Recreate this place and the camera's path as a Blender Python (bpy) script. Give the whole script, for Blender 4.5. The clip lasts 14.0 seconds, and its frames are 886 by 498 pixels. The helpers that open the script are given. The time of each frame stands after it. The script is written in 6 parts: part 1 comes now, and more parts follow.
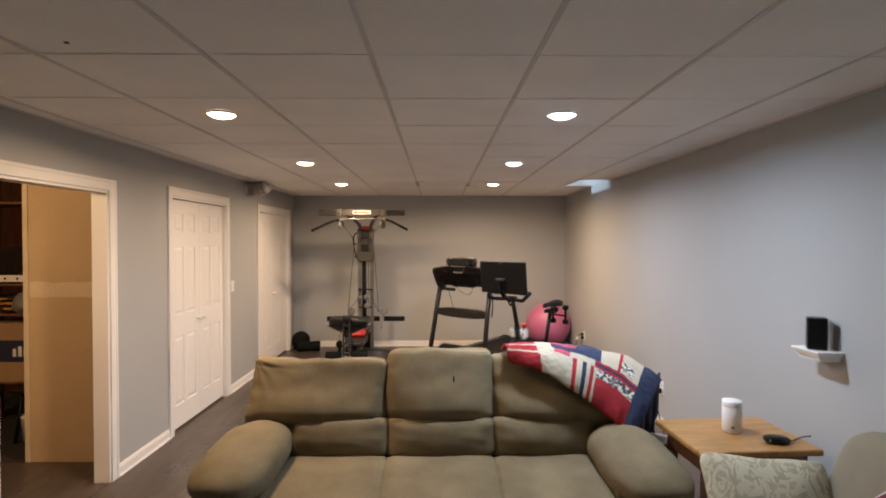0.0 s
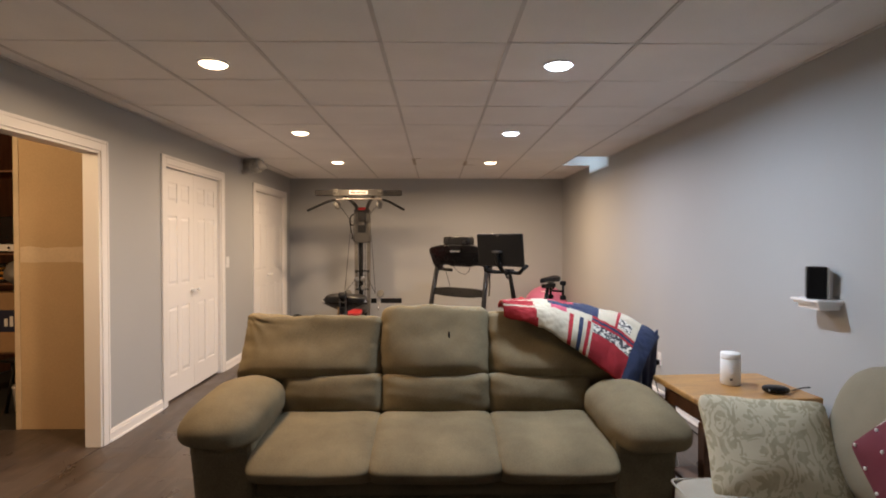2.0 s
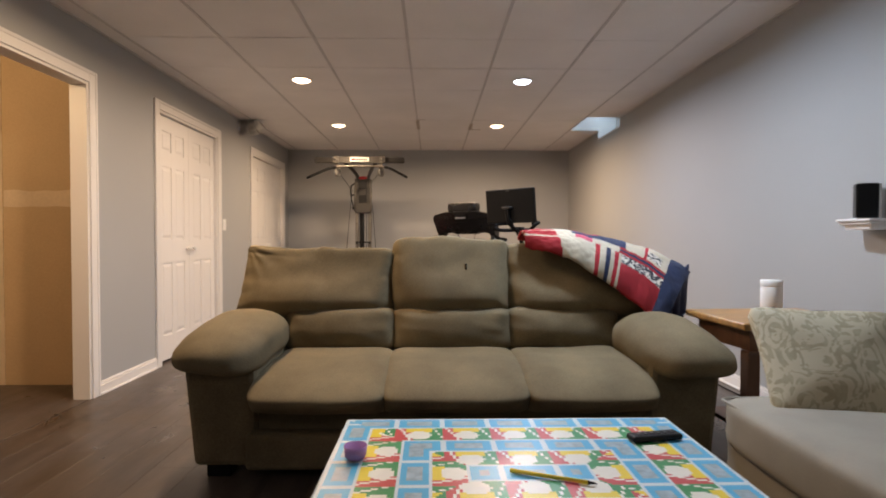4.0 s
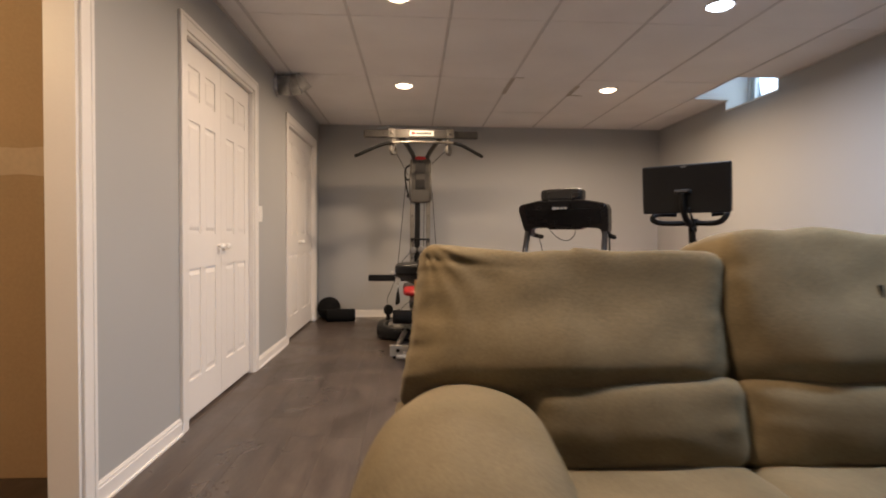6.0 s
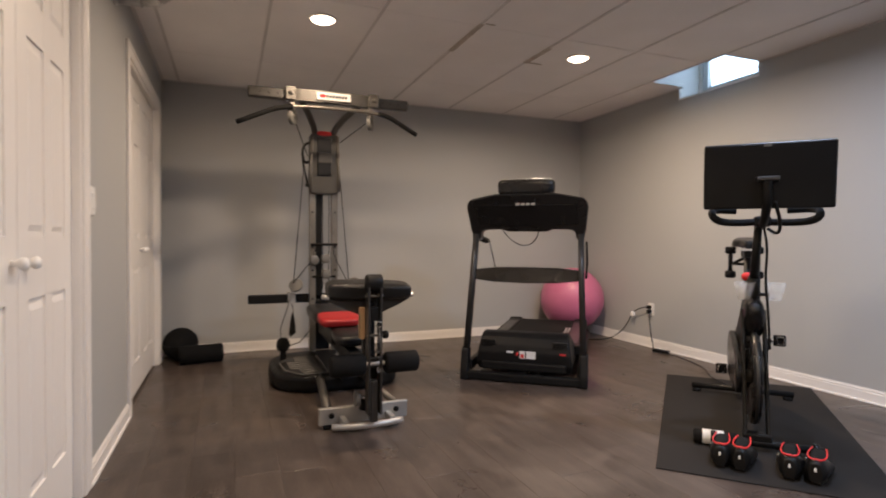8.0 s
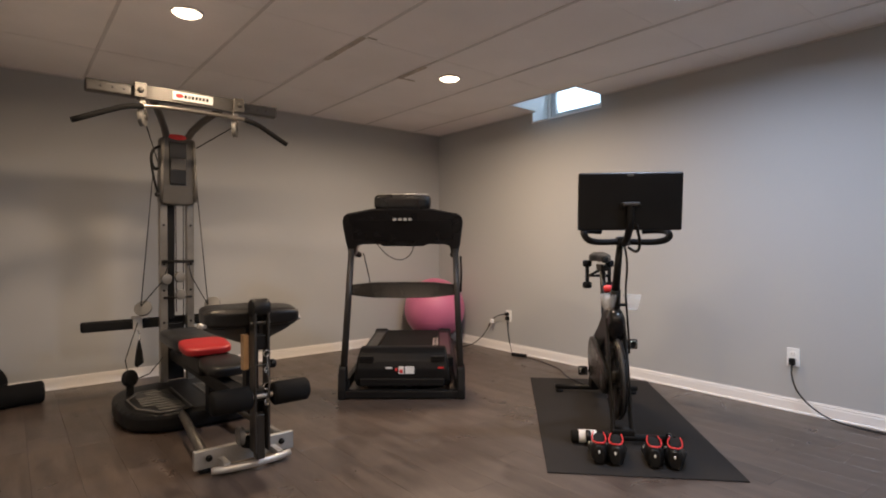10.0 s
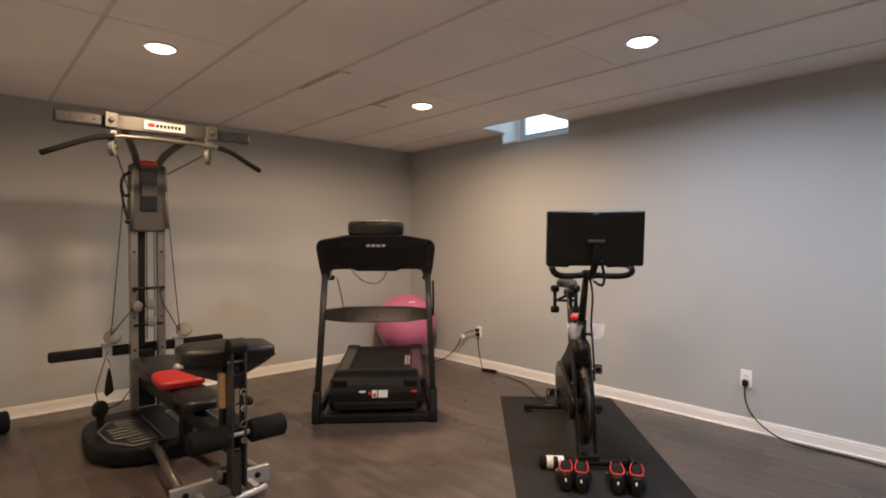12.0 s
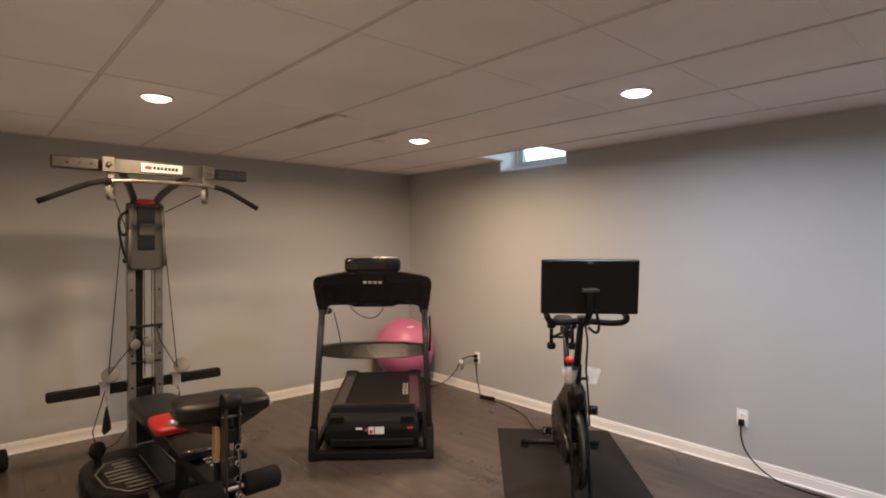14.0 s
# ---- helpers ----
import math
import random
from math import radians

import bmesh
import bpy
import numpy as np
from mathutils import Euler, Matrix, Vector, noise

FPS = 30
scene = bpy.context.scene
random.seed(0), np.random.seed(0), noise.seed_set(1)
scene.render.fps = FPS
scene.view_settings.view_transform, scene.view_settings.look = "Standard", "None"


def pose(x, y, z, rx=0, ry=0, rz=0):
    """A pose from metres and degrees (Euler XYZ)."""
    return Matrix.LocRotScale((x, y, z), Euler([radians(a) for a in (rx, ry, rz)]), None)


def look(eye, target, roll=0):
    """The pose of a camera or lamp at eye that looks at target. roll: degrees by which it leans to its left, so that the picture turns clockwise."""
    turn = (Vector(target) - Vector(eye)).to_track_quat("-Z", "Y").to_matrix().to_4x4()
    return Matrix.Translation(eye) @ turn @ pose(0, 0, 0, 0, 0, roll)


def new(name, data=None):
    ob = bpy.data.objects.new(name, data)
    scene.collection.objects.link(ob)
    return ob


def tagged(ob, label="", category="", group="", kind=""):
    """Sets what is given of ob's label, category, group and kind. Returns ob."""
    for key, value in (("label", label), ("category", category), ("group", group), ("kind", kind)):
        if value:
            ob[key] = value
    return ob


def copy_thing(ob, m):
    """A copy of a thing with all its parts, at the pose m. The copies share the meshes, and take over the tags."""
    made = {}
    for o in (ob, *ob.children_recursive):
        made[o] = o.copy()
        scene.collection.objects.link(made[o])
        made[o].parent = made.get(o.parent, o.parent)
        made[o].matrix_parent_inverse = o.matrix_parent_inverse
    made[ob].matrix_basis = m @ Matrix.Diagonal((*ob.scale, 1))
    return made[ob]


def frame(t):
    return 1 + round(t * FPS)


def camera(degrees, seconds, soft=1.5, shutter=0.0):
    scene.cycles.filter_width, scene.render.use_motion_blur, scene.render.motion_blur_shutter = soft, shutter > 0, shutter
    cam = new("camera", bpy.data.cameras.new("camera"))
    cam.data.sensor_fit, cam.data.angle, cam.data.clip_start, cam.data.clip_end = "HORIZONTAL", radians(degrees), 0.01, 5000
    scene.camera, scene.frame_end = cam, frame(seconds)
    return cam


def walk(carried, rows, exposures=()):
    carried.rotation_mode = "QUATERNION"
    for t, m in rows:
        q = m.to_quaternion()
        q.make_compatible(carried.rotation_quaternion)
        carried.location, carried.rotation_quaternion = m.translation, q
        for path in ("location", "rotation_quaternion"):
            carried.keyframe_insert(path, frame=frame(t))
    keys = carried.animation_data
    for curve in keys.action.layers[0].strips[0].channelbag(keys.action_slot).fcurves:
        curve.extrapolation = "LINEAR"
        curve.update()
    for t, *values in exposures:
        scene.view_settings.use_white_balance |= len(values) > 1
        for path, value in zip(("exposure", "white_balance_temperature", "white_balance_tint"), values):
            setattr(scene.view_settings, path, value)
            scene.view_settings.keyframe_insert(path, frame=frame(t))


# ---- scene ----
cam = camera(78.85, 14.0, 1.9, 0.4)
METRES, EYE, TILT, LEAN, TURN = 4.952, 1.633, 0.695, 0.318, -0.563
ROWS = [
    (0.0, 0.0, 0.0, 0.0, 0.01, -1.64, -0.32),
    (0.5, 0.002, 0.0025, -0.013, 0.08, -1.67, -0.3),
    (1.0, 0.0027, 0.0039, -0.0246, 0.03, -1.66, -0.32),
    (1.5, 0.003, 0.0055, -0.0378, -0.05, -1.66, -0.35),
    (2.0, 0.004, 0.0065, -0.0513, -0.15, -1.67, -0.35),
    (4.3, -0.028, 0.0703, -0.1334, -0.7323, -1.8667, -0.44),
    (4.5, -0.0473, 0.1014, -0.1346, -0.87, -2.03, -0.6),
    (5.0, -0.1049, 0.1817, -0.1345, -1.11, -2.14, -0.72),
    (5.5, -0.1662, 0.259, -0.1341, -1.48, -2.06, -0.75),
    (6.0, -0.2179, 0.3456, -0.1362, -2.51, -2.06, -0.71),
    (6.5, -0.2612, 0.4333, -0.1392, -4.2, -2.06, -0.62),
    (7.0, -0.2924, 0.5174, -0.1411, -8.39, -1.87, -0.63),
    (7.5, -0.3222, 0.5901, -0.1404, -13.57, -1.71, -0.65),
    (8.0, -0.3453, 0.6469, -0.141, -21.02, -1.42, -0.77),
    (8.5, -0.3544, 0.6808, -0.139, -27.14, -1.26, -0.66),
    (9.0, -0.3677, 0.6866, -0.1355, -31.89, -0.98, -0.63),
    (11.5, -0.4077, 0.6722, -0.0987, -41.56, -1.0, -0.66),
    (12.0, -0.407, 0.672, -0.0847, -41.56, -1.02, -0.69),
    (12.5, -0.4063, 0.6705, -0.0694, -41.55, -1.04, -0.69),
    (13.0, -0.4039, 0.6682, -0.0553, -41.48, -1.02, -0.7),
    (13.5, -0.4014, 0.6676, -0.0438, -41.41, -0.99, -0.69),
    (14.0, -0.4015, 0.6665, -0.0317, -41.31, -1.0, -0.72),
]
walk(cam, [(t, pose(0, 0, EYE, TILT, LEAN, TURN) @ pose(METRES * x, METRES * y, METRES * z, 90 + pitch, roll, yaw)) for t, x, y, z, yaw, pitch, roll in ROWS],
     [(0.0, 0.14, 6450, 10), (2.2, 0.14, 6450, 10), (5.5, 0.06, 6300, 10), (6.5, 0.04, 6000, 9), (7.0, 0.02, 5850, 9), (8.5, -0.09, 5700, 8), (9.2, -0.09, 5700, 8), (11.5, -0.02, 6200, 9), (14.0, 0.02, 6300, 9)])

# ---- world and light ----
world = bpy.data.worlds.new("sky")
scene.world = world
world.use_nodes = True
sky = world.node_tree.nodes.new("ShaderNodeTexSky")
sky.sky_type, sky.sun_disc = "NISHITA", False
sky.sun_elevation, sky.sun_rotation = radians(35), radians(120)
world.node_tree.links.new(sky.outputs[0], world.node_tree.nodes["Background"].inputs[0])
world.node_tree.nodes["Background"].inputs[1].default_value = 0.12

FLOOR_END, ROOM_BACK = 8.275, -2.2       # far wall, wall behind
XL, XR, CEIL = -2.206, 1.958, 2.309      # left wall, right wall, drop ceiling
GRID_X, GRID_Y, TILE = -0.245, 2.0, 0.61  # ceiling grid
WARM, COOL, NEUTRAL = (1.0, 0.69, 0.425), (0.73, 0.84, 1.0), (0.78, 0.84, 1.0)
LAMPS = [(0.67, 2.915, COOL, 33), (-1.16, 2.915, WARM, 30), (0.67, 4.745, NEUTRAL, 29), (-1.16, 4.745, WARM, 17),
         (0.67, 6.525, WARM, 50), (-1.16, 6.525, WARM, 23), (0.67, -0.745, COOL, 4), (-1.16, -0.745, WARM, 4)]
for lx, ly, colour, watts in LAMPS:
    lamp = bpy.data.lights.new("downlight_beam", "AREA")
    lamp.shape, lamp.size, lamp.energy, lamp.color, lamp.spread = "DISK", 0.12, watts, colour, radians(172)
    new("downlight_beam", lamp).matrix_world = pose(lx, ly, CEIL - 0.026)
day = bpy.data.lights.new("window_daylight", "AREA")
day.shape, day.size, day.size_y, day.energy, day.color = "RECTANGLE", 0.66, 0.3, 2.6, (0.62, 0.82, 1.0)
new("window_daylight", day).matrix_world = look((2.27, 6.475, 2.46), (1.0, 6.475, 2.25))

bulb = bpy.data.lights.new("storage_bulb", "POINT")
bulb.energy, bulb.color, bulb.shadow_soft_size = 70, (1.0, 0.71, 0.38), 0.04
new("storage_bulb", bulb).matrix_world = pose(-3.62, 2.15, 2.25)


# ---- small builders ----
def part(name, bm, material, parent=None, label="", smooth=False):
    """One mesh object from a bmesh, under a thing or a part."""
    me = bpy.data.meshes.new(name)
    bm.to_mesh(me)
    bm.free()
    for m in material if isinstance(material, (list, tuple)) else (material,):
        me.materials.append(m)
    if smooth:
        me.shade_smooth()
    ob = new(name, me)
    if parent is not None:
        ob.parent = parent
    return tagged(ob, label)


def thing(name, m, label, category, group=""):
    ob = new(name)
    ob.empty_display_size = 0.1
    ob.matrix_basis = m
    return tagged(ob, label, category, group)


def structure(name, bm, material, label="", smooth=False):
    return tagged(part(name, bm, material, None, label, smooth), category=name.split("_")[0], kind="structure")


def box(x0, x1, y0, y1, z0, z1, bevel=0.0, bm=None, seg=2, mi=0):
    own = bmesh.new()
    bmesh.ops.create_cube(own, size=1, matrix=Matrix.LocRotScale(((x0 + x1) / 2, (y0 + y1) / 2, (z0 + z1) / 2), None, (x1 - x0, y1 - y0, z1 - z0)))
    if bevel:
        bmesh.ops.bevel(own, geom=own.edges[:], offset=bevel, segments=seg, affect="EDGES", profile=0.5)
    return join(bm, own, mi)


def join(bm, own, mi=0):
    for f in own.faces:
        f.material_index = mi
    if bm is None:
        return own
    me = bpy.data.meshes.new("scratch")
    own.to_mesh(me)
    own.free()
    before = len(bm.faces)
    bm.from_mesh(me)
    bpy.data.meshes.remove(me)
    bm.faces.ensure_lookup_table()
    for f in bm.faces[before:]:
        f.material_index = mi
    return bm


def turned(bm, m):
    bmesh.ops.transform(bm, matrix=m, verts=bm.verts)
    return bm


def tube(points, r, n=10, bm=None, smooth_path=0, flat=1.0, caps=True, mi=0):
    """A pipe along points; smooth_path: how often corners are rounded off; r: radius, or one for each point."""
    pts = [Vector(p) for p in points]
    rad = list(r) if isinstance(r, (list, tuple)) else [r] * len(pts)
    for _ in range(smooth_path):
        q, s = [pts[0]], [rad[0]]
        for i in range(len(pts) - 1):
            q += [pts[i].lerp(pts[i + 1], 0.25), pts[i].lerp(pts[i + 1], 0.75)]
            s += [rad[i] * 0.75 + rad[i + 1] * 0.25, rad[i] * 0.25 + rad[i + 1] * 0.75]
        pts, rad = q + [pts[-1]], s + [rad[-1]]
    own = bmesh.new()
    rings, up = [], None
    for i, p in enumerate(pts):
        d = (pts[min(i + 1, len(pts) - 1)] - pts[max(i - 1, 0)]).normalized()
        if up is None:
            up = d.orthogonal().normalized() if abs(d.z) > 0.9 else d.cross(Vector((0, 0, 1))).cross(d).normalized()
        up = (up - d * up.dot(d)).normalized()
        side = d.cross(up)
        rings.append([own.verts.new(p + rad[i] * (math.cos(a) * side * flat + math.sin(a) * up)) for a in (2 * math.pi * k / n for k in range(n))])
    for a, b in zip(rings, rings[1:]):
        for k in range(n):
            own.faces.new((a[k], a[(k + 1) % n], b[(k + 1) % n], b[k])).smooth = True
    if caps:
        own.faces.new(rings[0][::-1])
        own.faces.new(rings[-1])
    bmesh.ops.recalc_face_normals(own, faces=own.faces[:])
    return join(bm, own, mi) if bm is not None else own


def lathe(profile, n=24, bm=None, m=None, mi=0):
    """A turned shape from (radius, height) pairs round z."""
    own = bmesh.new()
    rings = []
    for r, z in profile:
        rings.append([own.verts.new((r * math.cos(2 * math.pi * k / n), r * math.sin(2 * math.pi * k / n), z)) for k in range(n)] if r > 1e-5 else [own.verts.new((0, 0, z))])
    for a, b in zip(rings, rings[1:]):
        for k in range(n):
            loop = [a[k % len(a)], a[(k + 1) % len(a)], b[(k + 1) % len(b)], b[k % len(b)]]
            loop = list(dict.fromkeys(loop))
            if len(loop) > 2:
                own.faces.new(loop).smooth = True
    if len(rings[0]) > 1:
        own.faces.new(rings[0][::-1])
    if len(rings[-1]) > 1:
        own.faces.new(rings[-1])
    bmesh.ops.recalc_face_normals(own, faces=own.faces[:])
    if m is not None:
        turned(own, m)
    return join(bm, own, mi) if bm is not None else own


def prism(outline, depth, bevel=0.0, bm=None, m=None, seg=2, mi=0):
    """A plate from an outline in x, y, of that depth along z."""
    own = bmesh.new()
    f = own.faces.new([own.verts.new((x, y, 0)) for x, y in outline])
    got = bmesh.ops.extrude_face_region(own, geom=[f])
    bmesh.ops.translate(own, vec=(0, 0, depth), verts=[v for v in got["geom"] if isinstance(v, bmesh.types.BMVert)])
    bmesh.ops.recalc_face_normals(own, faces=own.faces[:])
    if bevel:
        bmesh.ops.bevel(own, geom=own.edges[:], offset=bevel, segments=seg, affect="EDGES", profile=0.5)
    if m is not None:
        turned(own, m)
    return join(bm, own, mi) if bm is not None else own


def cushion(sx, sy, sz, power=5.0, n=12, puff=0.0, wrinkle=0.0, scale=4.0, seed=0, crease=None):
    """A soft block of that size round its middle: rounded edges, bulging faces, folds."""
    own = bmesh.new()
    bmesh.ops.create_cube(own, size=2)
    bmesh.ops.subdivide_edges(own, edges=own.edges[:], cuts=n, use_grid_fill=True)
    off = Vector((seed * 3.1, seed * 1.7, seed * 5.3))
    for v in own.verts:
        q = v.co.copy()
        big = max(abs(q.x), abs(q.y), abs(q.z))
        norm = (abs(q.x) ** power + abs(q.y) ** power + abs(q.z) ** power) ** (1 / power)
        s = q * (big / norm)
        s *= 1 + puff * (1 - abs(q.x) ** 2) * (1 - abs(q.z) ** 2) if abs(q.y) > 0.9 else 1 + puff * 0.4 * (1 - min(1, abs(q.y)) ** 2)
        p = Vector((s.x * sx / 2, s.y * sy / 2, s.z * sz / 2))
        if wrinkle:
            d = noise.noise(p * scale + off) + 0.5 * noise.noise(p * scale * 2.3 + off)
            p += s.normalized() * wrinkle * d
        if crease:
            p = crease(p, s)
        v.co = p
    for f in own.faces:
        f.smooth = True
    return own


# ---- materials ----
def material(name, colour, rough=0.5, metal=0.0, vary=0.12, scale=3.0, fine=60.0, bump=0.08, stretch=(1, 1, 1), spec=0.5, second=None, random_shift=0.0, coat=0.0, depth=0.002, ramp_from=(0.5, 1.0), fold=None):
    """A surface with stains at a large scale, grain at a small one, and fine relief."""
    m = bpy.data.materials.new(name)
    m.use_nodes = True
    t = m.node_tree
    b = t.nodes["Principled BSDF"]
    b.inputs["Metallic"].default_value = metal
    b.inputs["Specular IOR Level"].default_value = spec
    b.inputs["Coat Weight"].default_value = coat
    co = t.nodes.new("ShaderNodeTexCoord")
    mp = t.nodes.new("ShaderNodeMapping")
    mp.inputs["Scale"].default_value = stretch
    t.links.new(co.outputs["Object"], mp.inputs[0])
    big, small = t.nodes.new("ShaderNodeTexNoise"), t.nodes.new("ShaderNodeTexNoise")
    big.inputs["Scale"].default_value, small.inputs["Scale"].default_value = scale, fine
    big.inputs["Detail"].default_value, small.inputs["Detail"].default_value = 4, 3
    t.links.new(mp.outputs[0], big.inputs["Vector"])
    t.links.new(mp.outputs[0], small.inputs["Vector"])
    add = t.nodes.new("ShaderNodeMath")
    add.operation = "MULTIPLY_ADD"
    t.links.new(small.outputs[0], add.inputs[0])
    add.inputs[1].default_value = 0.5
    t.links.new(big.outputs[0], add.inputs[2])
    ramp = t.nodes.new("ShaderNodeMapRange")
    ramp.inputs["From Min"].default_value, ramp.inputs["From Max"].default_value = ramp_from
    source = add.outputs[0]
    if random_shift:
        info, more = t.nodes.new("ShaderNodeObjectInfo"), t.nodes.new("ShaderNodeMath")
        more.operation = "MULTIPLY_ADD"
        t.links.new(info.outputs["Random"], more.inputs[0])
        more.inputs[1].default_value = random_shift
        shift = t.nodes.new("ShaderNodeMath")
        shift.operation = "ADD"
        shift.inputs[1].default_value = -random_shift / 2
        t.links.new(source, shift.inputs[0])
        t.links.new(shift.outputs[0], more.inputs[2])
        source = more.outputs[0]
    t.links.new(source, ramp.inputs["Value"])
    blend = t.nodes.new("ShaderNodeMix")
    blend.data_type = "RGBA"
    lo = tuple(c * (1 - vary) for c in colour)
    hi = second if second else tuple(min(1, c * (1 + vary)) for c in colour)
    blend.inputs[6].default_value, blend.inputs[7].default_value = (*lo, 1), (*hi, 1)
    t.links.new(ramp.outputs[0], blend.inputs[0])
    t.links.new(blend.outputs[2], b.inputs["Base Color"])
    ro = t.nodes.new("ShaderNodeMapRange")
    ro.inputs["To Min"].default_value, ro.inputs["To Max"].default_value = max(0.03, rough - 0.08), min(1, rough + 0.08)
    t.links.new(big.outputs[0], ro.inputs["Value"])
    t.links.new(ro.outputs[0], b.inputs["Roughness"])
    if bump:
        bp = t.nodes.new("ShaderNodeBump")
        bp.inputs["Strength"].default_value, bp.inputs["Distance"].default_value = bump, depth
        t.links.new(small.outputs[0], bp.inputs["Height"])
        t.links.new(bp.outputs[0], b.inputs["Normal"])
        if fold:
            crease, under = t.nodes.new("ShaderNodeTexNoise"), t.nodes.new("ShaderNodeBump")
            crease.inputs["Scale"].default_value, crease.inputs["Detail"].default_value, crease.inputs["Distortion"].default_value = fold[0], 3, 1.2
            under.inputs["Strength"].default_value, under.inputs["Distance"].default_value = fold[1], fold[2]
            t.links.new(mp.outputs[0], crease.inputs["Vector"])
            t.links.new(crease.outputs[0], under.inputs["Height"])
            t.links.new(under.outputs[0], bp.inputs["Normal"])
    return m


PAINT = material("grey_blue_wall_paint", (0.407, 0.415, 0.417), 0.62, vary=0.03, scale=1.2, fine=220, bump=0.12, depth=0.001)
TILE_WHITE = material("ceiling_tile", (0.90, 0.87, 0.85), 0.9, vary=0.05, scale=2, fine=160, bump=0.35)
# shade in the gaps of misaligned ceiling tiles, as a brown colour
TILE_SHADE = material("tile_gap_shade", (0.50, 0.44, 0.38), 0.9, vary=0.3, scale=9, fine=60, bump=0.0)
GRID_WHITE = material("ceiling_grid_metal", (0.66, 0.63, 0.61), 0.6, vary=0.10, bump=0.0)
TRIM = material("white_trim_paint", (0.80, 0.78, 0.76), 0.38, vary=0.02, scale=2, fine=90, bump=0.05)
DOOR = material("white_door_paint", (0.82, 0.80, 0.78), 0.42, vary=0.02, scale=3, fine=120, bump=0.1, stretch=(1, 1, 0.15))
PLANK = material("dark_oak_laminate", (0.052, 0.039, 0.032), 0.34, vary=0.20, scale=3.5, fine=26, bump=0.10, stretch=(5, 0.6, 1), second=(0.096, 0.074, 0.062), random_shift=0.16)


def scuff(m, tint, amount):
    """Cloudy wear across the whole floor: paler haze and uneven polish, unlike from plank to plank."""
    t = m.node_tree
    b = t.nodes["Principled BSDF"]
    where = t.nodes.new("ShaderNodeNewGeometry")
    cloud = t.nodes.new("ShaderNodeTexNoise")
    cloud.inputs["Scale"].default_value, cloud.inputs["Detail"].default_value, cloud.inputs["Roughness"].default_value, cloud.inputs["Distortion"].default_value = 2.6, 6, 0.62, 0.8
    t.links.new(where.outputs["Position"], cloud.inputs["Vector"])
    haze = t.nodes.new("ShaderNodeMapRange")
    haze.inputs["From Min"].default_value, haze.inputs["From Max"].default_value, haze.inputs["To Max"].default_value = 0.46, 0.72, amount
    t.links.new(cloud.outputs[0], haze.inputs["Value"])
    mix = t.nodes.new("ShaderNodeMix")
    mix.data_type = "RGBA"
    t.links.new(b.inputs["Base Color"].links[0].from_socket, mix.inputs[6])
    mix.inputs[7].default_value = (*tint, 1)
    t.links.new(haze.outputs[0], mix.inputs[0])
    t.links.new(mix.outputs[2], b.inputs["Base Color"])
    polish = t.nodes.new("ShaderNodeMapRange")
    polish.inputs["From Min"].default_value, polish.inputs["From Max"].default_value = 0.30, 0.70
    polish.inputs["To Min"].default_value, polish.inputs["To Max"].default_value = 0.24, 0.46
    t.links.new(cloud.outputs[0], polish.inputs["Value"])
    t.links.new(polish.outputs[0], b.inputs["Roughness"])


scuff(PLANK, (0.15, 0.118, 0.098), 0.42)
SUBFLOOR = material("dark_joint", (0.03, 0.028, 0.026), 0.8)
DRYWALL = material("bare_tan_drywall", (0.50, 0.37, 0.22), 0.85, vary=0.10, scale=1.5, fine=80, bump=0.1)
MUD = material("joint_compound", (0.62, 0.51, 0.36), 0.9, vary=0.10, scale=6, fine=50, bump=0.2)
CONCRETE = material("grey_concrete", (0.32, 0.30, 0.28), 0.85, vary=0.15, scale=2, fine=40, bump=0.3)
DARKWOOD = material("dark_stained_wood", (0.15, 0.072, 0.040), 0.45, vary=0.3, scale=4, fine=50, stretch=(6, 6, 0.8))
STUDWOOD = material("reddish_rough_boards", (0.25, 0.115, 0.065), 0.6, vary=0.35, scale=4, fine=50, stretch=(6, 6, 0.8))
SUEDE = material("olive_microsuede", (0.176, 0.140, 0.083), 0.88, vary=0.34, scale=3.4, fine=180, bump=0.12, spec=0.2, fold=(2.2, 0.10, 0.02))
SUEDE.node_tree.nodes["Principled BSDF"].inputs["Sheen Weight"].default_value = 0.06
SUEDE.node_tree.nodes["Principled BSDF"].inputs["Sheen Tint"].default_value = (1.0, 0.85, 0.55, 1)
SUEDE.node_tree.nodes["Principled BSDF"].inputs["Sheen Roughness"].default_value = 0.4
BLACK = material("black_plastic", (0.008, 0.008, 0.0083), 0.45, vary=0.2, scale=6, fine=150, bump=0.05, spec=0.2)
GUNMETAL = material("gunmetal_paint", (0.043, 0.041, 0.039), 0.36, 0.35, vary=0.15, scale=6, fine=150, bump=0.03)
SATIN = material("satin_black_plastic", (0.007, 0.007, 0.0075), 0.28, vary=0.2, scale=6, fine=150, bump=0.04, spec=0.45)
GLOSS = material("gloss_black_plastic", (0.006, 0.006, 0.0065), 0.26, vary=0.2, scale=6, fine=150, bump=0.02, spec=0.35)
FOAM = material("black_foam", (0.009, 0.009, 0.0092), 0.85, vary=0.2, scale=8, fine=200, bump=0.4, spec=0.15)
VINYL = material("black_vinyl", (0.008, 0.008, 0.0082), 0.34, vary=0.2, scale=8, fine=220, bump=0.15, spec=0.35)
RUBBER = material("black_rubber_mat", (0.009, 0.009, 0.0092), 0.8, vary=0.15, scale=3, fine=240, bump=0.3, spec=0.15)
MATTING = material("worn_rubber_matting", (0.0150, 0.0132, 0.0122), 0.72, vary=0.22, scale=2.5, fine=240, bump=0.3, spec=0.2)
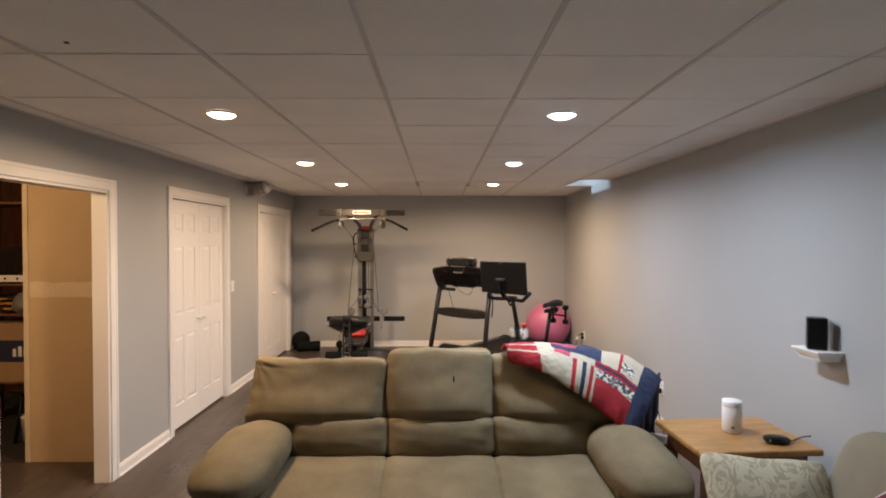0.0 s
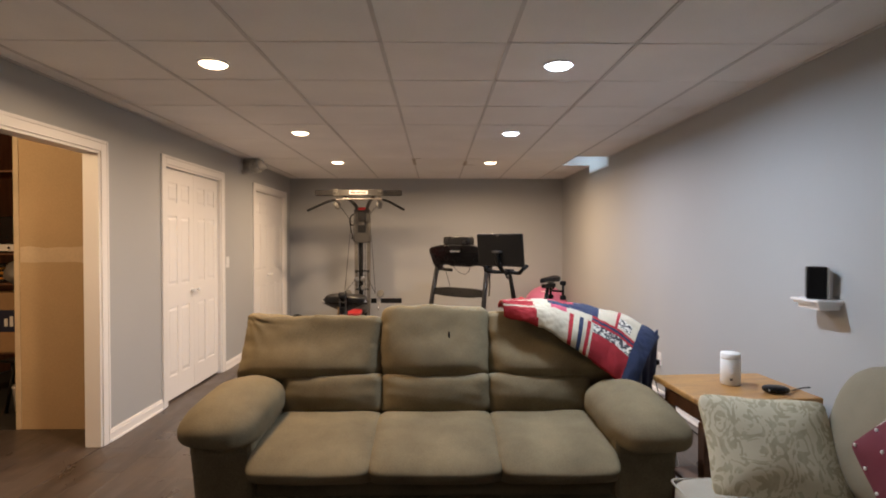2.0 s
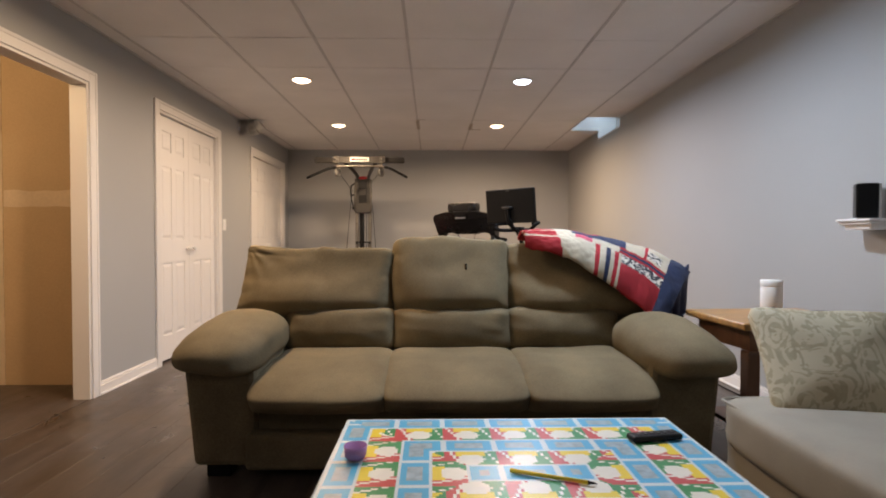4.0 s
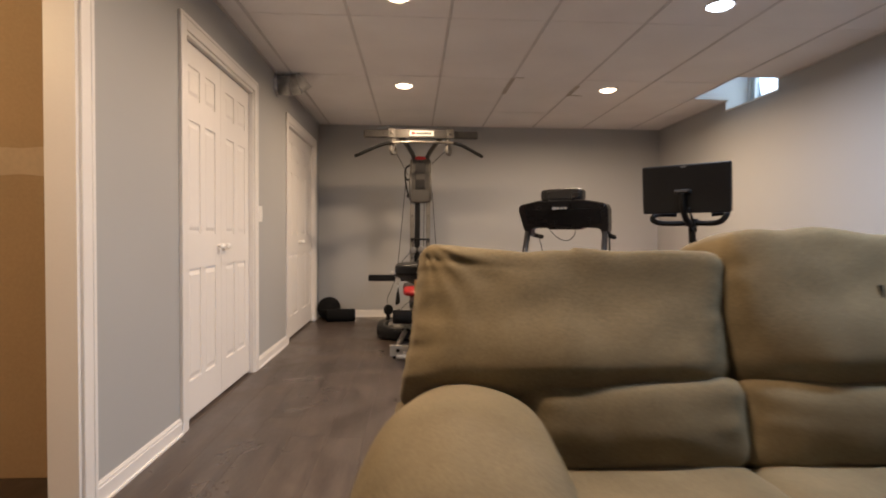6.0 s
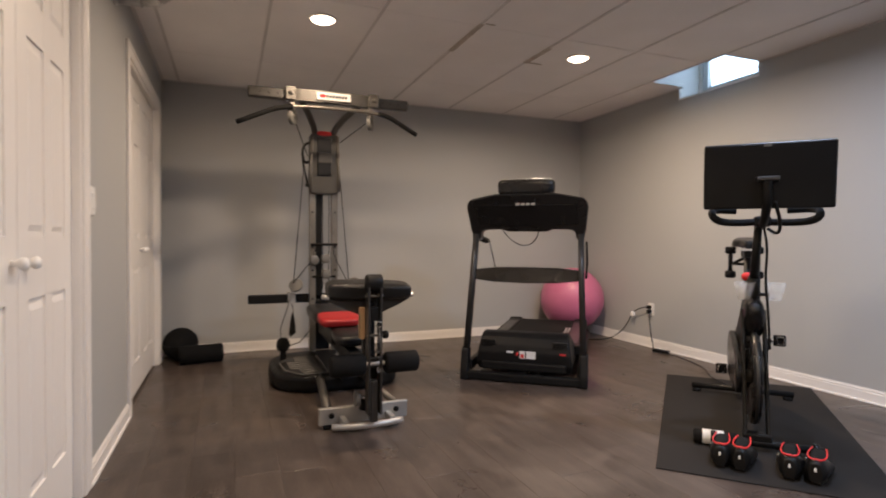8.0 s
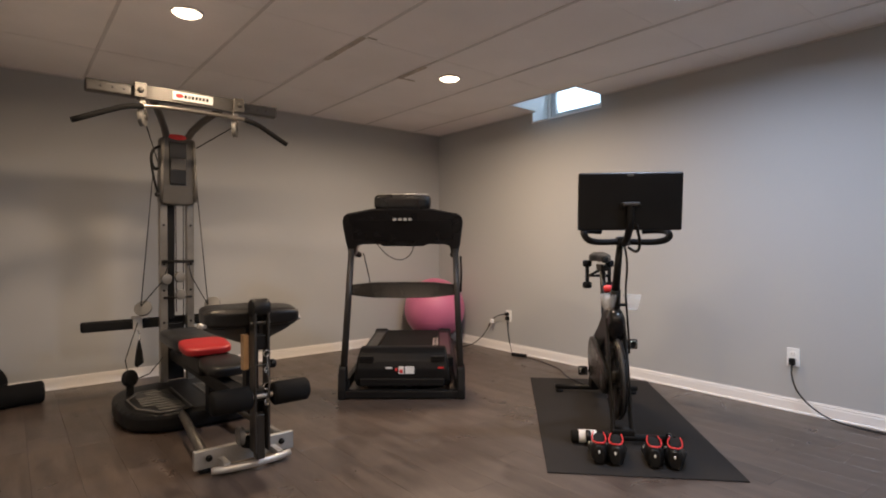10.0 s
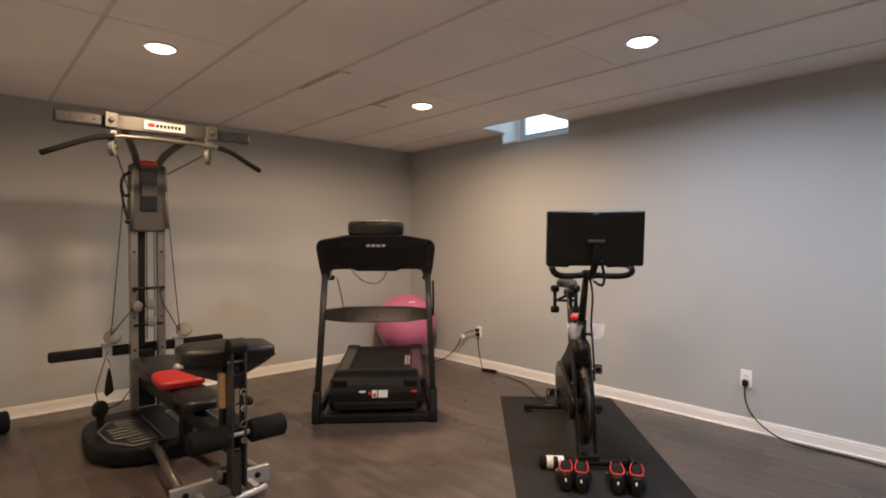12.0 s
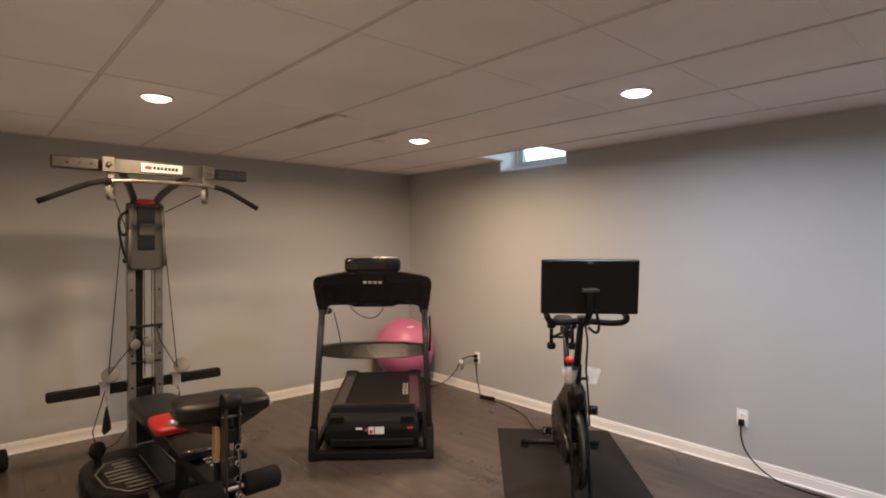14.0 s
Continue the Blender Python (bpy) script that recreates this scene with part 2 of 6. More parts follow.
STEEL = material("silver_steel", (0.46, 0.45, 0.43), 0.38, 0.45, vary=0.1, scale=5, fine=120, bump=0.03)
DULLSTEEL = material("grey_painted_steel", (0.11, 0.104, 0.094), 0.42, 0.4, vary=0.12, scale=5, fine=120, bump=0.04)
CHROME = material("chrome", (0.75, 0.74, 0.72), 0.14, 1.0, vary=0.05, bump=0.0)
WHITE = material("white_plastic", (0.80, 0.80, 0.79), 0.4, vary=0.03, bump=0.02)
SEATRED = material("red_vinyl", (0.33, 0.014, 0.015), 0.40, vary=0.12, scale=8)
RED = material("red_plastic", (0.62, 0.03, 0.03), 0.42, vary=0.12, scale=8)
PINK = material("pink_rubber", (0.55, 0.16, 0.29), 0.36, vary=0.06, scale=4, fine=90, bump=0.04)
WOOD = material("honey_pine", (0.36, 0.175, 0.05), 0.36, vary=0.3, scale=4, fine=40, bump=0.06, stretch=(1, 7, 1), second=(0.50, 0.27, 0.09))
LINEN = material("beige_linen", (0.34, 0.315, 0.265), 0.9, vary=0.10, scale=6, fine=260, bump=0.25, spec=0.2)
GALV = material("galvanised_duct", (0.58, 0.57, 0.55), 0.33, 0.75, vary=0.30, scale=11, fine=34, bump=0.30, depth=0.005)
PILLOW = material("damask_fabric", (0.37, 0.33, 0.22), 0.8, vary=0.05, scale=20, fine=90, bump=0.3, second=(0.42, 0.38, 0.26), ramp_from=(0.60, 0.9), stretch=(1, 1, 0.7))
pn = PILLOW.node_tree
leaf_noise, leaf_ramp, leaf_mix = pn.nodes.new("ShaderNodeTexNoise"), pn.nodes.new("ShaderNodeMapRange"), pn.nodes.new("ShaderNodeMix")
leaf_noise.inputs["Scale"].default_value, leaf_noise.inputs["Detail"].default_value, leaf_noise.inputs["Distortion"].default_value = 12.0, 1.0, 4.5
leaf_ramp.inputs["From Min"].default_value, leaf_ramp.inputs["From Max"].default_value = 0.46, 0.50
leaf_mix.data_type = "RGBA"
leaf_mix.inputs[7].default_value = (0.53, 0.485, 0.35, 1)
pn.links.new(pn.nodes["Mapping"].outputs[0], leaf_noise.inputs["Vector"])
pn.links.new(leaf_noise.outputs[0], leaf_ramp.inputs["Value"])
pn.links.new(leaf_ramp.outputs[0], leaf_mix.inputs[0])
pn.links.new(pn.nodes["Principled BSDF"].inputs["Base Color"].links[0].from_socket, leaf_mix.inputs[6])
pn.links.new(leaf_mix.outputs[2], pn.nodes["Principled BSDF"].inputs["Base Color"])
TAUPE = material("taupe_linen", (0.225, 0.20, 0.145), 0.9, vary=0.10, scale=6, fine=260, bump=0.25, spec=0.2)
MAROON = material("maroon_fabric", (0.115, 0.009, 0.022), 0.85, vary=0.12, scale=8, fine=200, bump=0.2)
QRED = material("quilt_red_cotton", (0.31, 0.014, 0.022), 0.9, vary=0.12, scale=14, fine=120, bump=0.3)
QNAVY = material("quilt_navy_cotton", (0.018, 0.027, 0.068), 0.9, vary=0.2, scale=14, fine=120, bump=0.3)
QCREAM = material("quilt_cream_cotton", (0.47, 0.41, 0.31), 0.9, vary=0.08, scale=14, fine=120, bump=0.3)
QPRINT = material("quilt_black_and_cream_print", (0.05, 0.05, 0.06), 0.9, vary=0.1, scale=60, fine=90, bump=0.3, second=(0.62, 0.58, 0.5), ramp_from=(0.72, 0.78))
QPINK = material("quilt_rose_cotton", (0.44, 0.07, 0.11), 0.9, vary=0.15, scale=30, fine=120, bump=0.3)
CBLUE = material("cloth_blue_print", (0.08, 0.42, 0.68), 0.35, vary=0.06)
CPALE = material("cloth_pale_print", (0.62, 0.70, 0.74), 0.35, vary=0.06)
CGREY = material("cloth_grey_print", (0.33, 0.42, 0.48), 0.35, vary=0.25, scale=40)
CRED = material("cloth_red_print", (0.55, 0.06, 0.06), 0.35, vary=0.08)
CGREEN = material("cloth_green_print", (0.03, 0.26, 0.08), 0.35, vary=0.08)
CYELLOW = material("cloth_yellow_print", (0.80, 0.62, 0.03), 0.35, vary=0.08)
CWHITE = material("cloth_white_print", (0.80, 0.78, 0.70), 0.35, vary=0.06)
CARD = material("brown_cardboard", (0.36, 0.23, 0.12), 0.85, vary=0.12)
NAVY = material("navy_print", (0.015, 0.022, 0.06), 0.6)
AMBER = material("orange_cord", (0.55, 0.25, 0.04), 0.6, vary=0.2)
CLEAR = material("cloudy_clear_plastic", (0.85, 0.85, 0.83), 0.12, vary=0.03, bump=0.0)
CLEAR.node_tree.nodes["Principled BSDF"].inputs["Alpha"].default_value = 0.22
LILAC = material("lilac_glass", (0.45, 0.25, 0.55), 0.2, vary=0.05)
SHROUD = material("dark_grey_plastic", (0.048, 0.045, 0.040), 0.42, vary=0.12, scale=5)
TRAY = material("brushed_dark_plastic", (0.020, 0.018, 0.016), 0.24, 0.35, vary=0.2, scale=6, fine=150, bump=0.03)
BARSTEEL = material("worn_bar_steel", (0.24, 0.225, 0.20), 0.34, 0.7, vary=0.2, scale=7, fine=90, bump=0.05)
PULLEY = material("light_grey_nylon", (0.15, 0.145, 0.133), 0.5, vary=0.1, scale=6)
GREY = material("grey_plastic", (0.13, 0.127, 0.12), 0.45, vary=0.1, scale=5)

# ---- ceiling: grid, tiles and window slot ----
SLOT = (1.585, XR, 6.085, 6.80)   # hole below the window
bm = bmesh.new()
xs = [XL] + [GRID_X + TILE * k for k in range(-3, 4)] + [XR]
ys = [ROOM_BACK] + [GRID_Y + TILE * k for k in range(-6, 6)] + [GRID_Y + TILE * 7, GRID_Y + TILE * 9, FLOOR_END]
rnd = random.Random(4)
for x0, x1 in zip(xs, xs[1:]):
    for y0, y1 in zip(ys, ys[1:]):
        cuts = [(y0, y1)]
        if x0 > 1.5:
            cuts = [(a, b) for a, b in ((y0, min(y1, SLOT[2])), (max(y0, SLOT[3]), y1)) if b - a > 0.02]
        for a, b in cuts:
            z = CEIL + 0.0045 + rnd.uniform(0, 0.002)
            box(x0 + 0.004, x1 - 0.004, a + 0.002, b - 0.002, z, z + 0.016, 0.0015, bm, 1)
            box(x0 - 0.002, x1 + 0.002, a - 0.002, b + 0.002, CEIL + 0.03, CEIL + 0.034, 0, bm)
for x in xs[1:-1]:
    box(x - 0.009, x + 0.009, ROOM_BACK, FLOOR_END, CEIL + 0.0005, CEIL + 0.005, 0, bm, mi=1)
for y in ys[1:-1]:
    for x0, x1 in zip(xs, xs[1:]):
        if not (x0 > 1.5 and SLOT[2] < y < SLOT[3]):
            box(x0 + 0.012, x1 - 0.012, y - 0.011, y + 0.011, CEIL + 0.0025, CEIL + 0.004, 0, bm)
for x0, x1 in ((XL, XL + 0.02), (XR - 0.02, XR)):
    for a, b in ((ROOM_BACK, SLOT[2]), (SLOT[3], FLOOR_END)) if x0 > 0 else ((ROOM_BACK, FLOOR_END),):
        box(x0, x1, a, b, CEIL - 0.002, CEIL + 0.0045, 0, bm, mi=1)
box(XL, XR, FLOOR_END - 0.02, FLOOR_END, CEIL - 0.002, CEIL + 0.0045, 0, bm, mi=1)
for x0, x1, y0, y1 in ((-0.262, -0.225, 6.23, 6.73), (0.348, 0.388, 6.43, 6.76), (0.388, 0.50, 6.735, 6.752), (-0.225, -0.16, 6.21, 6.222)):
    box(x0, x1, y0, y1, CEIL - 0.0015, CEIL + 0.0012, 0.0005, bm, 1, 2)  # brown strips painted as the shaded gaps of misaligned tiles beside the grid
box(-1.285, -1.273, 1.875, 1.887, CEIL + 0.002, CEIL + 0.006, 0, bm, mi=3)  # small hole in a tile
tagged(part("ceiling", bm, [TILE_WHITE, GRID_WHITE, TILE_SHADE, SUBFLOOR]), "white drop ceiling of square tiles in a metal grid", "ceiling", kind="structure")
bm = box(-4.6, 2.4, ROOM_BACK - 0.2, 8.6, 2.80, 2.9)
structure("ceiling_deck", bm, DARKWOOD, "dark wooden deck above the drop ceiling")
bm = bmesh.new()
for b in ((SLOT[0] - 0.02, SLOT[0], SLOT[2] - 0.02, SLOT[3] + 0.02), (SLOT[0], XR, SLOT[2] - 0.02, SLOT[2]), (SLOT[0], XR, SLOT[3], SLOT[3] + 0.02)):
    box(b[0], b[1], b[2], b[3], CEIL + 0.006, 2.79, 0, bm)
structure("trim_window_slot", bm, TRIM, "white boards lining the slot below the window")

# ---- walls ----
OPEN, D1, D2, HEAD = (2.70, 3.63), (4.491, 5.63), (6.67, 7.96), 2.0
T = 0.10
bm = bmesh.new()
edge = ROOM_BACK
for a, b, head in ((*OPEN, 1.962), (*D1, HEAD), (*D2, HEAD)):
    box(XL - T, XL, edge, a, 0, 2.8, 0, bm)
    box(XL - T, XL, a, b, head, 2.8, 0, bm)
    edge = b
box(XL - T, XL, edge, FLOOR_END, 0, 2.8, 0, bm)
structure("wall_west", bm, PAINT, "grey-blue painted wall with a doorway and closets")
bm = box(XL - T, 2.4, FLOOR_END, FLOOR_END + 0.15, 0, 2.8)
structure("wall_north", bm, PAINT, "grey-blue painted wall behind the exercise machines")
WIN = (6.09, 6.86, 2.21)
bm = box(XR, XR + 0.25, ROOM_BACK, WIN[0], 0, 2.8)
box(XR, XR + 0.25, WIN[1], FLOOR_END, 0, 2.8, 0, bm)
box(XR, XR + 0.25, WIN[0], WIN[1], 0, WIN[2], 0, bm)
structure("wall_east", bm, PAINT, "long pale grey-blue painted wall with a high basement window")
bm = box(XL - T, XR + 0.25, ROOM_BACK - 0.15, ROOM_BACK, 0, 2.8)
structure("wall_south", bm, PAINT, "plain grey-blue wall")


def casing(name, a, b, head, label):
    """White door casing and jambs round an opening in the west wall."""
    ob = tagged(new(name), label, "door frame", kind="structure")
    w = 0.076
    for y0, y1, z0, z1, nm in ((a - w, a - 0.002, 0, head + w, "casing_side"), (b + 0.002, b + w, 0, head + w, "casing_side"), (a - 0.002, b + 0.002, head + 0.002, head + w, "casing_head")):
        bm = box(XL, XL + 0.014, y0, y1, z0, z1, 0.003)
        if nm == "casing_side":
            s = y0 if y0 < a else y1 - 0.022
            box(XL + 0.003, XL + 0.018, s, s + 0.022, z0, z1, 0.006, bm)
        else:
            box(XL + 0.003, XL + 0.0175, a - w + 0.022, b + w - 0.022, z1 - 0.022, z1 - 0.0005, 0.004, bm)
        part(nm, bm, TRIM, ob)
    part("jamb", box(XL - T - 0.002, XL + 0.004, a - 0.001, a + 0.016, 0, head - 0.016, 0.002), TRIM, ob)
    part("jamb", box(XL - T - 0.002, XL + 0.004, b - 0.016, b + 0.001, 0, head - 0.016, 0.002), TRIM, ob)
    part("jamb_head", box(XL - T - 0.002, XL + 0.004, a, b, head - 0.016, head + 0.001, 0.002), TRIM, ob)
    return ob


casing("trim_doorway", *OPEN, 1.962, "white painted casing of the open doorway")
casing("trim_closet_1", *D1, HEAD, "white painted casing round a closet door")
casing("trim_closet_2", *D2, HEAD, "white painted casing round a closet door")


def leaf(y0, y1, parent, knob_y):
    """One six-panel bifold leaf: stiles, rails and raised panels."""
    x0, x1, z0, z1 = XL - 0.060, XL - 0.026, 0.020, HEAD - 0.022
    w = y1 - y0
    st, mid = 0.085, 0.07
    rows = [(z0, 0.215), (0.805, 0.99), (1.58, 1.70), (z1 - 0.115, z1)]
    pw = (w - 2 * st - mid) / 2
    cols = [(y0 + st, y0 + st + pw), (y1 - st - pw, y1 - st)]
    bm = box(x0, x1 - 0.0072, y0, y1, z0, z1)
    for a, b in ((y0, y0 + st), (cols[0][1], cols[1][0]), (y1 - st, y1)):
        box(x1 - 0.008, x1, a, b, z0, z1, 0, bm)
    for a, b in rows:
        for c, d in cols:
            box(x1 - 0.008, x1 - 0.0002, c, d, a, b, 0, bm)
    ob = part("leaf", bm, DOOR, parent)
    for (_, a), (b, _) in zip(rows, rows[1:]):
        for c, d in cols:
            own = box(x1 - 0.008, x1 - 0.0008, c + 0.004, d - 0.004, a + 0.014, b - 0.014)
            top = [v for v in own.verts if v.co.x > x1 - 0.004]
            mc = Vector((0, (c + d) / 2, (a + b) / 2))
            for v in top:
                v.co.y += 0.013 if v.co.y < mc.y else -0.013
                v.co.z += 0.022 if v.co.z < mc.z else -0.022
            part("panel", own, DOOR, ob)
    knob = lathe([(0.010, 0), (0.008, 0.012), (0.017, 0.022), (0.019, 0.032), (0.013, 0.040), (0, 0.042)], 14, None, pose(x1, knob_y, 0.915, 0, 90, 0))
    part("knob", knob, WHITE, ob, "small white round knob")


for i, (a, b) in enumerate((D1, D2)):
    door = tagged(new(f"door_{i + 1}"), "closed white six-panel bifold closet door", "door", kind="structure")
    mid = (a + b) / 2
    leaf(a + 0.019, mid - 0.002, door, mid - 0.05)
    leaf(mid + 0.002, b - 0.019, door, mid + 0.05)
    bm = box(XL - 0.9, XL - T - 0.001, a - 0.2, b + 0.2, 0.0, 2.7)
    bmesh.ops.delete(bm, geom=[f for f in bm.faces if f.normal.x > 0.9], context="FACES_ONLY")
    structure(f"wall_closet_{i + 1}", bm, SUBFLOOR, "dark inside of a closet")

bm = bmesh.new()


def skirting(bm, a, b, across, face, into):
    """A run of moulded baseboard from a to b, on the wall plane 'face' along axis 'across'."""
    for z0, z1, d in ((0.0, 0.066, 0.012), (0.066, 0.080, 0.009), (0.080, 0.088, 0.005), (0.0, 0.012, 0.020)):
        p, q = sorted((face, face + into * d))
        if across == "y":
            box(p, q, a, b, z0, z1, 0.002, bm, 1)
        else:
            box(a, b, p, q, z0, z1, 0.002, bm, 1)


for n, (a, b, across, face, into) in enumerate(((ROOM_BACK, OPEN[0] - 0.077, "y", XL, 1), (OPEN[1] + 0.077, D1[0] - 0.077, "y", XL, 1), (D1[1] + 0.077, D2[0] - 0.077, "y", XL, 1),
                                                (D2[1] + 0.077, FLOOR_END - 0.023, "y", XL, 1), (XL, XR, "x", FLOOR_END, -1), (ROOM_BACK, FLOOR_END - 0.023, "y", XR, -1))):
    bm = bmesh.new()
    skirting(bm, a, b, across, face, into)
    structure(f"baseboard_{n + 1}", bm, TRIM, "white moulded baseboard along the wall")

# ---- storage room beyond the doorway ----
bm = box(-2.99, XL - T - 0.003, 3.965, 4.10, 0, 2.79)
structure("wall_partition", bm, DRYWALL, "bare tan drywall partition with a taped joint")
bm = bmesh.new()
n = 22
top = [bm.verts.new((-2.985 + 0.655 * k / n, 3.9635, 1.315 + 0.012 * noise.noise((k * 0.23, 0, 0)) + 0.01)) for k in range(n + 1)]
low = [bm.verts.new((-2.985 + 0.655 * k / n, 3.9635, 1.215 + 0.012 * noise.noise((k * 0.21, 9, 0)))) for k in range(n + 1)]
for k in range(n):
    bm.faces.new((low[k], low[k + 1], top[k + 1], top[k]))
structure("trim_joint_tape", bm, MUD, "pale band of joint compound over the drywall seam")
structure("trim_partition_stud", box(-3.03, -2.991, 3.96, 4.10, 0, 2.79, 0.003), MUD, "pale end stud of the partition")
bm = box(-4.6, -4.5, 1.5, 6.0, 0, 2.8)
box(-4.5, XL - T - 0.003, 1.4, 1.5, 0, 2.8, 0, bm)
box(-4.5, -3.11, 6.0, 6.1, 0, 2.8, 0, bm)
box(-3.11, -3.108, 4.10, 6.1, 0, 2.8, 0, bm)
structure("wall_storage", bm, STUDWOOD, "dark unfinished walls of the storage room")
rnd = random.Random(5)
for k in range(11):
    x = -4.42 + 0.118 * k
    bm = box(x, x + 0.102, 5.975 - 0.006 * (k % 2), 5.997, 0.0, 2.6 - 0.03 * rnd.random(), 0.004, None, 1)
    part("board", bm, STUDWOOD, bpy.data.objects["wall_storage"], "reddish wall board")

# ---- floor ----
structure("ground_slab", box(-4.6, 2.4, ROOM_BACK - 0.2, 8.6, -0.12, -0.012), CONCRETE, "concrete slab under the floor")
floor = structure("floor", box(-4.5, 2.1, ROOM_BACK, FLOOR_END, -0.012, -0.006), SUBFLOOR, "dark grey-brown wood-look plank floor")


def put(t, name, bm, mat, label="", smooth=False):
    """A part of t from a bmesh in world places."""
    return part(name, turned(bm, t.matrix_basis.inverted()), mat, t, label, smooth)


# ---- ceiling lamps and window ----
GLOW = {}
for lx, ly, colour, watts in LAMPS:
    if colour not in GLOW:
        g = bpy.data.materials.new("lamp_lens")
        g.use_nodes = True
        b = g.node_tree.nodes["Principled BSDF"]
        b.inputs["Base Color"].default_value = (0.9, 0.9, 0.88, 1)
        b.inputs["Emission Color"].default_value = (*colour, 1)
        b.inputs["Emission Strength"].default_value = 9.0
        GLOW[colour] = g
    t = thing("ceiling_light", pose(lx, ly, CEIL), "lit round recessed ceiling light with a white trim ring", "ceiling light", "recessed ceiling lights")
    part("trim_ring", lathe([(0.072, 0.004), (0.072, -0.004), (0.076, -0.006), (0.081, -0.004), (0.083, 0.004)], 32), TRIM, t)
    part("lens", lathe([(0.0, -0.024), (0.028, -0.022), (0.054, -0.015), (0.0715, -0.003), (0.0715, 0.004)], 32), GLOW[colour], t, "glowing frosted lens")

win = tagged(new("window_1"), "small high basement window with a white vinyl frame", "window", kind="structure")
y0, y1, z0, z1, fx = WIN[0], WIN[1], WIN[2], 2.66, XR + 0.22
for nm, b in (("window_frame", (fx, fx + 0.06, y0, y1, z0 + 0.016, z0 + 0.06)), ("window_frame", (fx, fx + 0.06, y0, y1, z1 - 0.04, z1)), ("window_frame", (fx, fx + 0.06, y0, y0 + 0.04, z0 + 0.06, z1 - 0.04)),
              ("window_frame", (fx, fx + 0.06, y1 - 0.04, y1, z0 + 0.06, z1 - 0.04)),
              ("window_sill", (XR - 0.004, fx, y0, y1, z0, z0 + 0.016)), ("reveal", (XR - 0.002, fx, y1 - 0.012, y1 + 0.001, z0 + 0.016, 2.7)), ("reveal", (XR - 0.002, fx, y0 - 0.001, y0 + 0.012, z0 + 0.016, 2.7)), ("reveal_head", (XR - 0.002, fx + 0.06, y0, y1, z1, z1 + 0.02))):
    part(nm, box(*b, 0.003), TRIM, win)
glass = bpy.data.materials.new("window_glass")
glass.use_nodes = True
gb = glass.node_tree.nodes["Principled BSDF"]
gb.inputs["Transmission Weight"].default_value, gb.inputs["Roughness"].default_value, gb.inputs["IOR"].default_value = 1.0, 0.02, 1.45
SASH = material("pale_grey_vinyl", (0.58, 0.61, 0.63), 0.45, vary=0.06, scale=6, bump=0.03)
a, b, c, d = y0 + 0.041, y1 - 0.041, z0 + 0.061, z1 - 0.041
for q in ((a, b, c, c + 0.045), (a, b, d - 0.045, d), (a, a + 0.055, c + 0.045, d - 0.045), (b - 0.055, b, c + 0.045, d - 0.045)):
    part("sash", box(fx + 0.012, fx + 0.050, *q, 0.004), SASH, win)
for q in ((a + 0.055, b - 0.055, c + 0.045, c + 0.053), (a + 0.055, a + 0.062, c + 0.053, d - 0.045), (b - 0.062, b - 0.055, c + 0.053, d - 0.045)):
    part("glazing_bead", box(fx + 0.006, fx + 0.03, *q, 0.002), WHITE, win)
pane = part("pane", box(fx + 0.031, fx + 0.035, a + 0.05, b - 0.05, c + 0.04, d - 0.04), glass, win)
pane.visible_shadow = False
outside = material("bright_daylight", (0.52, 0.60, 0.66), 0.9, vary=0.25, scale=7, fine=26, bump=0.0, second=(1.0, 1.0, 1.0), ramp_from=(0.58, 0.80), stretch=(1, 1, 0.4))
ob_ = outside.node_tree.nodes["Principled BSDF"]
outside.node_tree.links.new(ob_.inputs["Base Color"].links[0].from_socket, ob_.inputs["Emission Color"])
outside.node_tree.links.remove(ob_.inputs["Base Color"].links[0])
ob_.inputs["Base Color"].default_value = (0.02, 0.02, 0.02, 1)
ob_.inputs["Emission Strength"].default_value = 0.62
structure("backdrop", box(2.75, 2.76, 5.6, 7.4, 1.9, 3.3), outside, "bright overcast daylight outside the window")

# ---- duct and switch on the west wall ----
t = thing("duct_elbow", pose(XL, 6.29, 2.2365), "shiny galvanised metal duct elbow coming out of the wall", "duct")
part("collar", lathe([(0.092, 0), (0.092, 0.005), (0.084, 0.007), (0.084, 0.02)], 28, None, pose(0, 0, -0.012, 0, 90, 0)), GALV, t)
part("pipe", lathe([(0.083, 0.01), (0.083, 0.110), (0.086, 0.113), (0.086, 0.119), (0.082, 0.122)], 28, None, pose(0, 0, -0.012, 0, 90, 0)), GALV, t)


def gore(x, z, tilt, length, r):
    """One slanted segment of the elbow with a crimped bead at its end."""
    return lathe([(r - 0.004, -0.012), (r - 0.001, length - 0.012), (r + 0.003, length - 0.008), (r + 0.003, length - 0.003), (r - 0.002, length)], 28, None, pose(x, 0, z, 0, 90 - tilt, 0))


part("elbow_segment", gore(0.122, -0.012, 14, 0.062, 0.083), GALV, t)
bm = gore(0.178, 0.004, 42, 0.062, 0.082)
for v in bm.verts:
    v.co.z = min(v.co.z, 0.071)
part("elbow_segment", bm, GALV, t)
t = thing("light_switch", pose(XL, 5.80, 1.14, 0, 90, 0), "white double light switch plate on the wall", "light switch")
part("plate", box(-0.058, 0.058, -0.040, 0.040, 0, 0.006, 0.003), WHITE, t)
for y in (-0.018, 0.018):
    part("rocker", box(-0.033, 0.033, y - 0.012, y + 0.012, 0.005, 0.010, 0.002), WHITE, t)

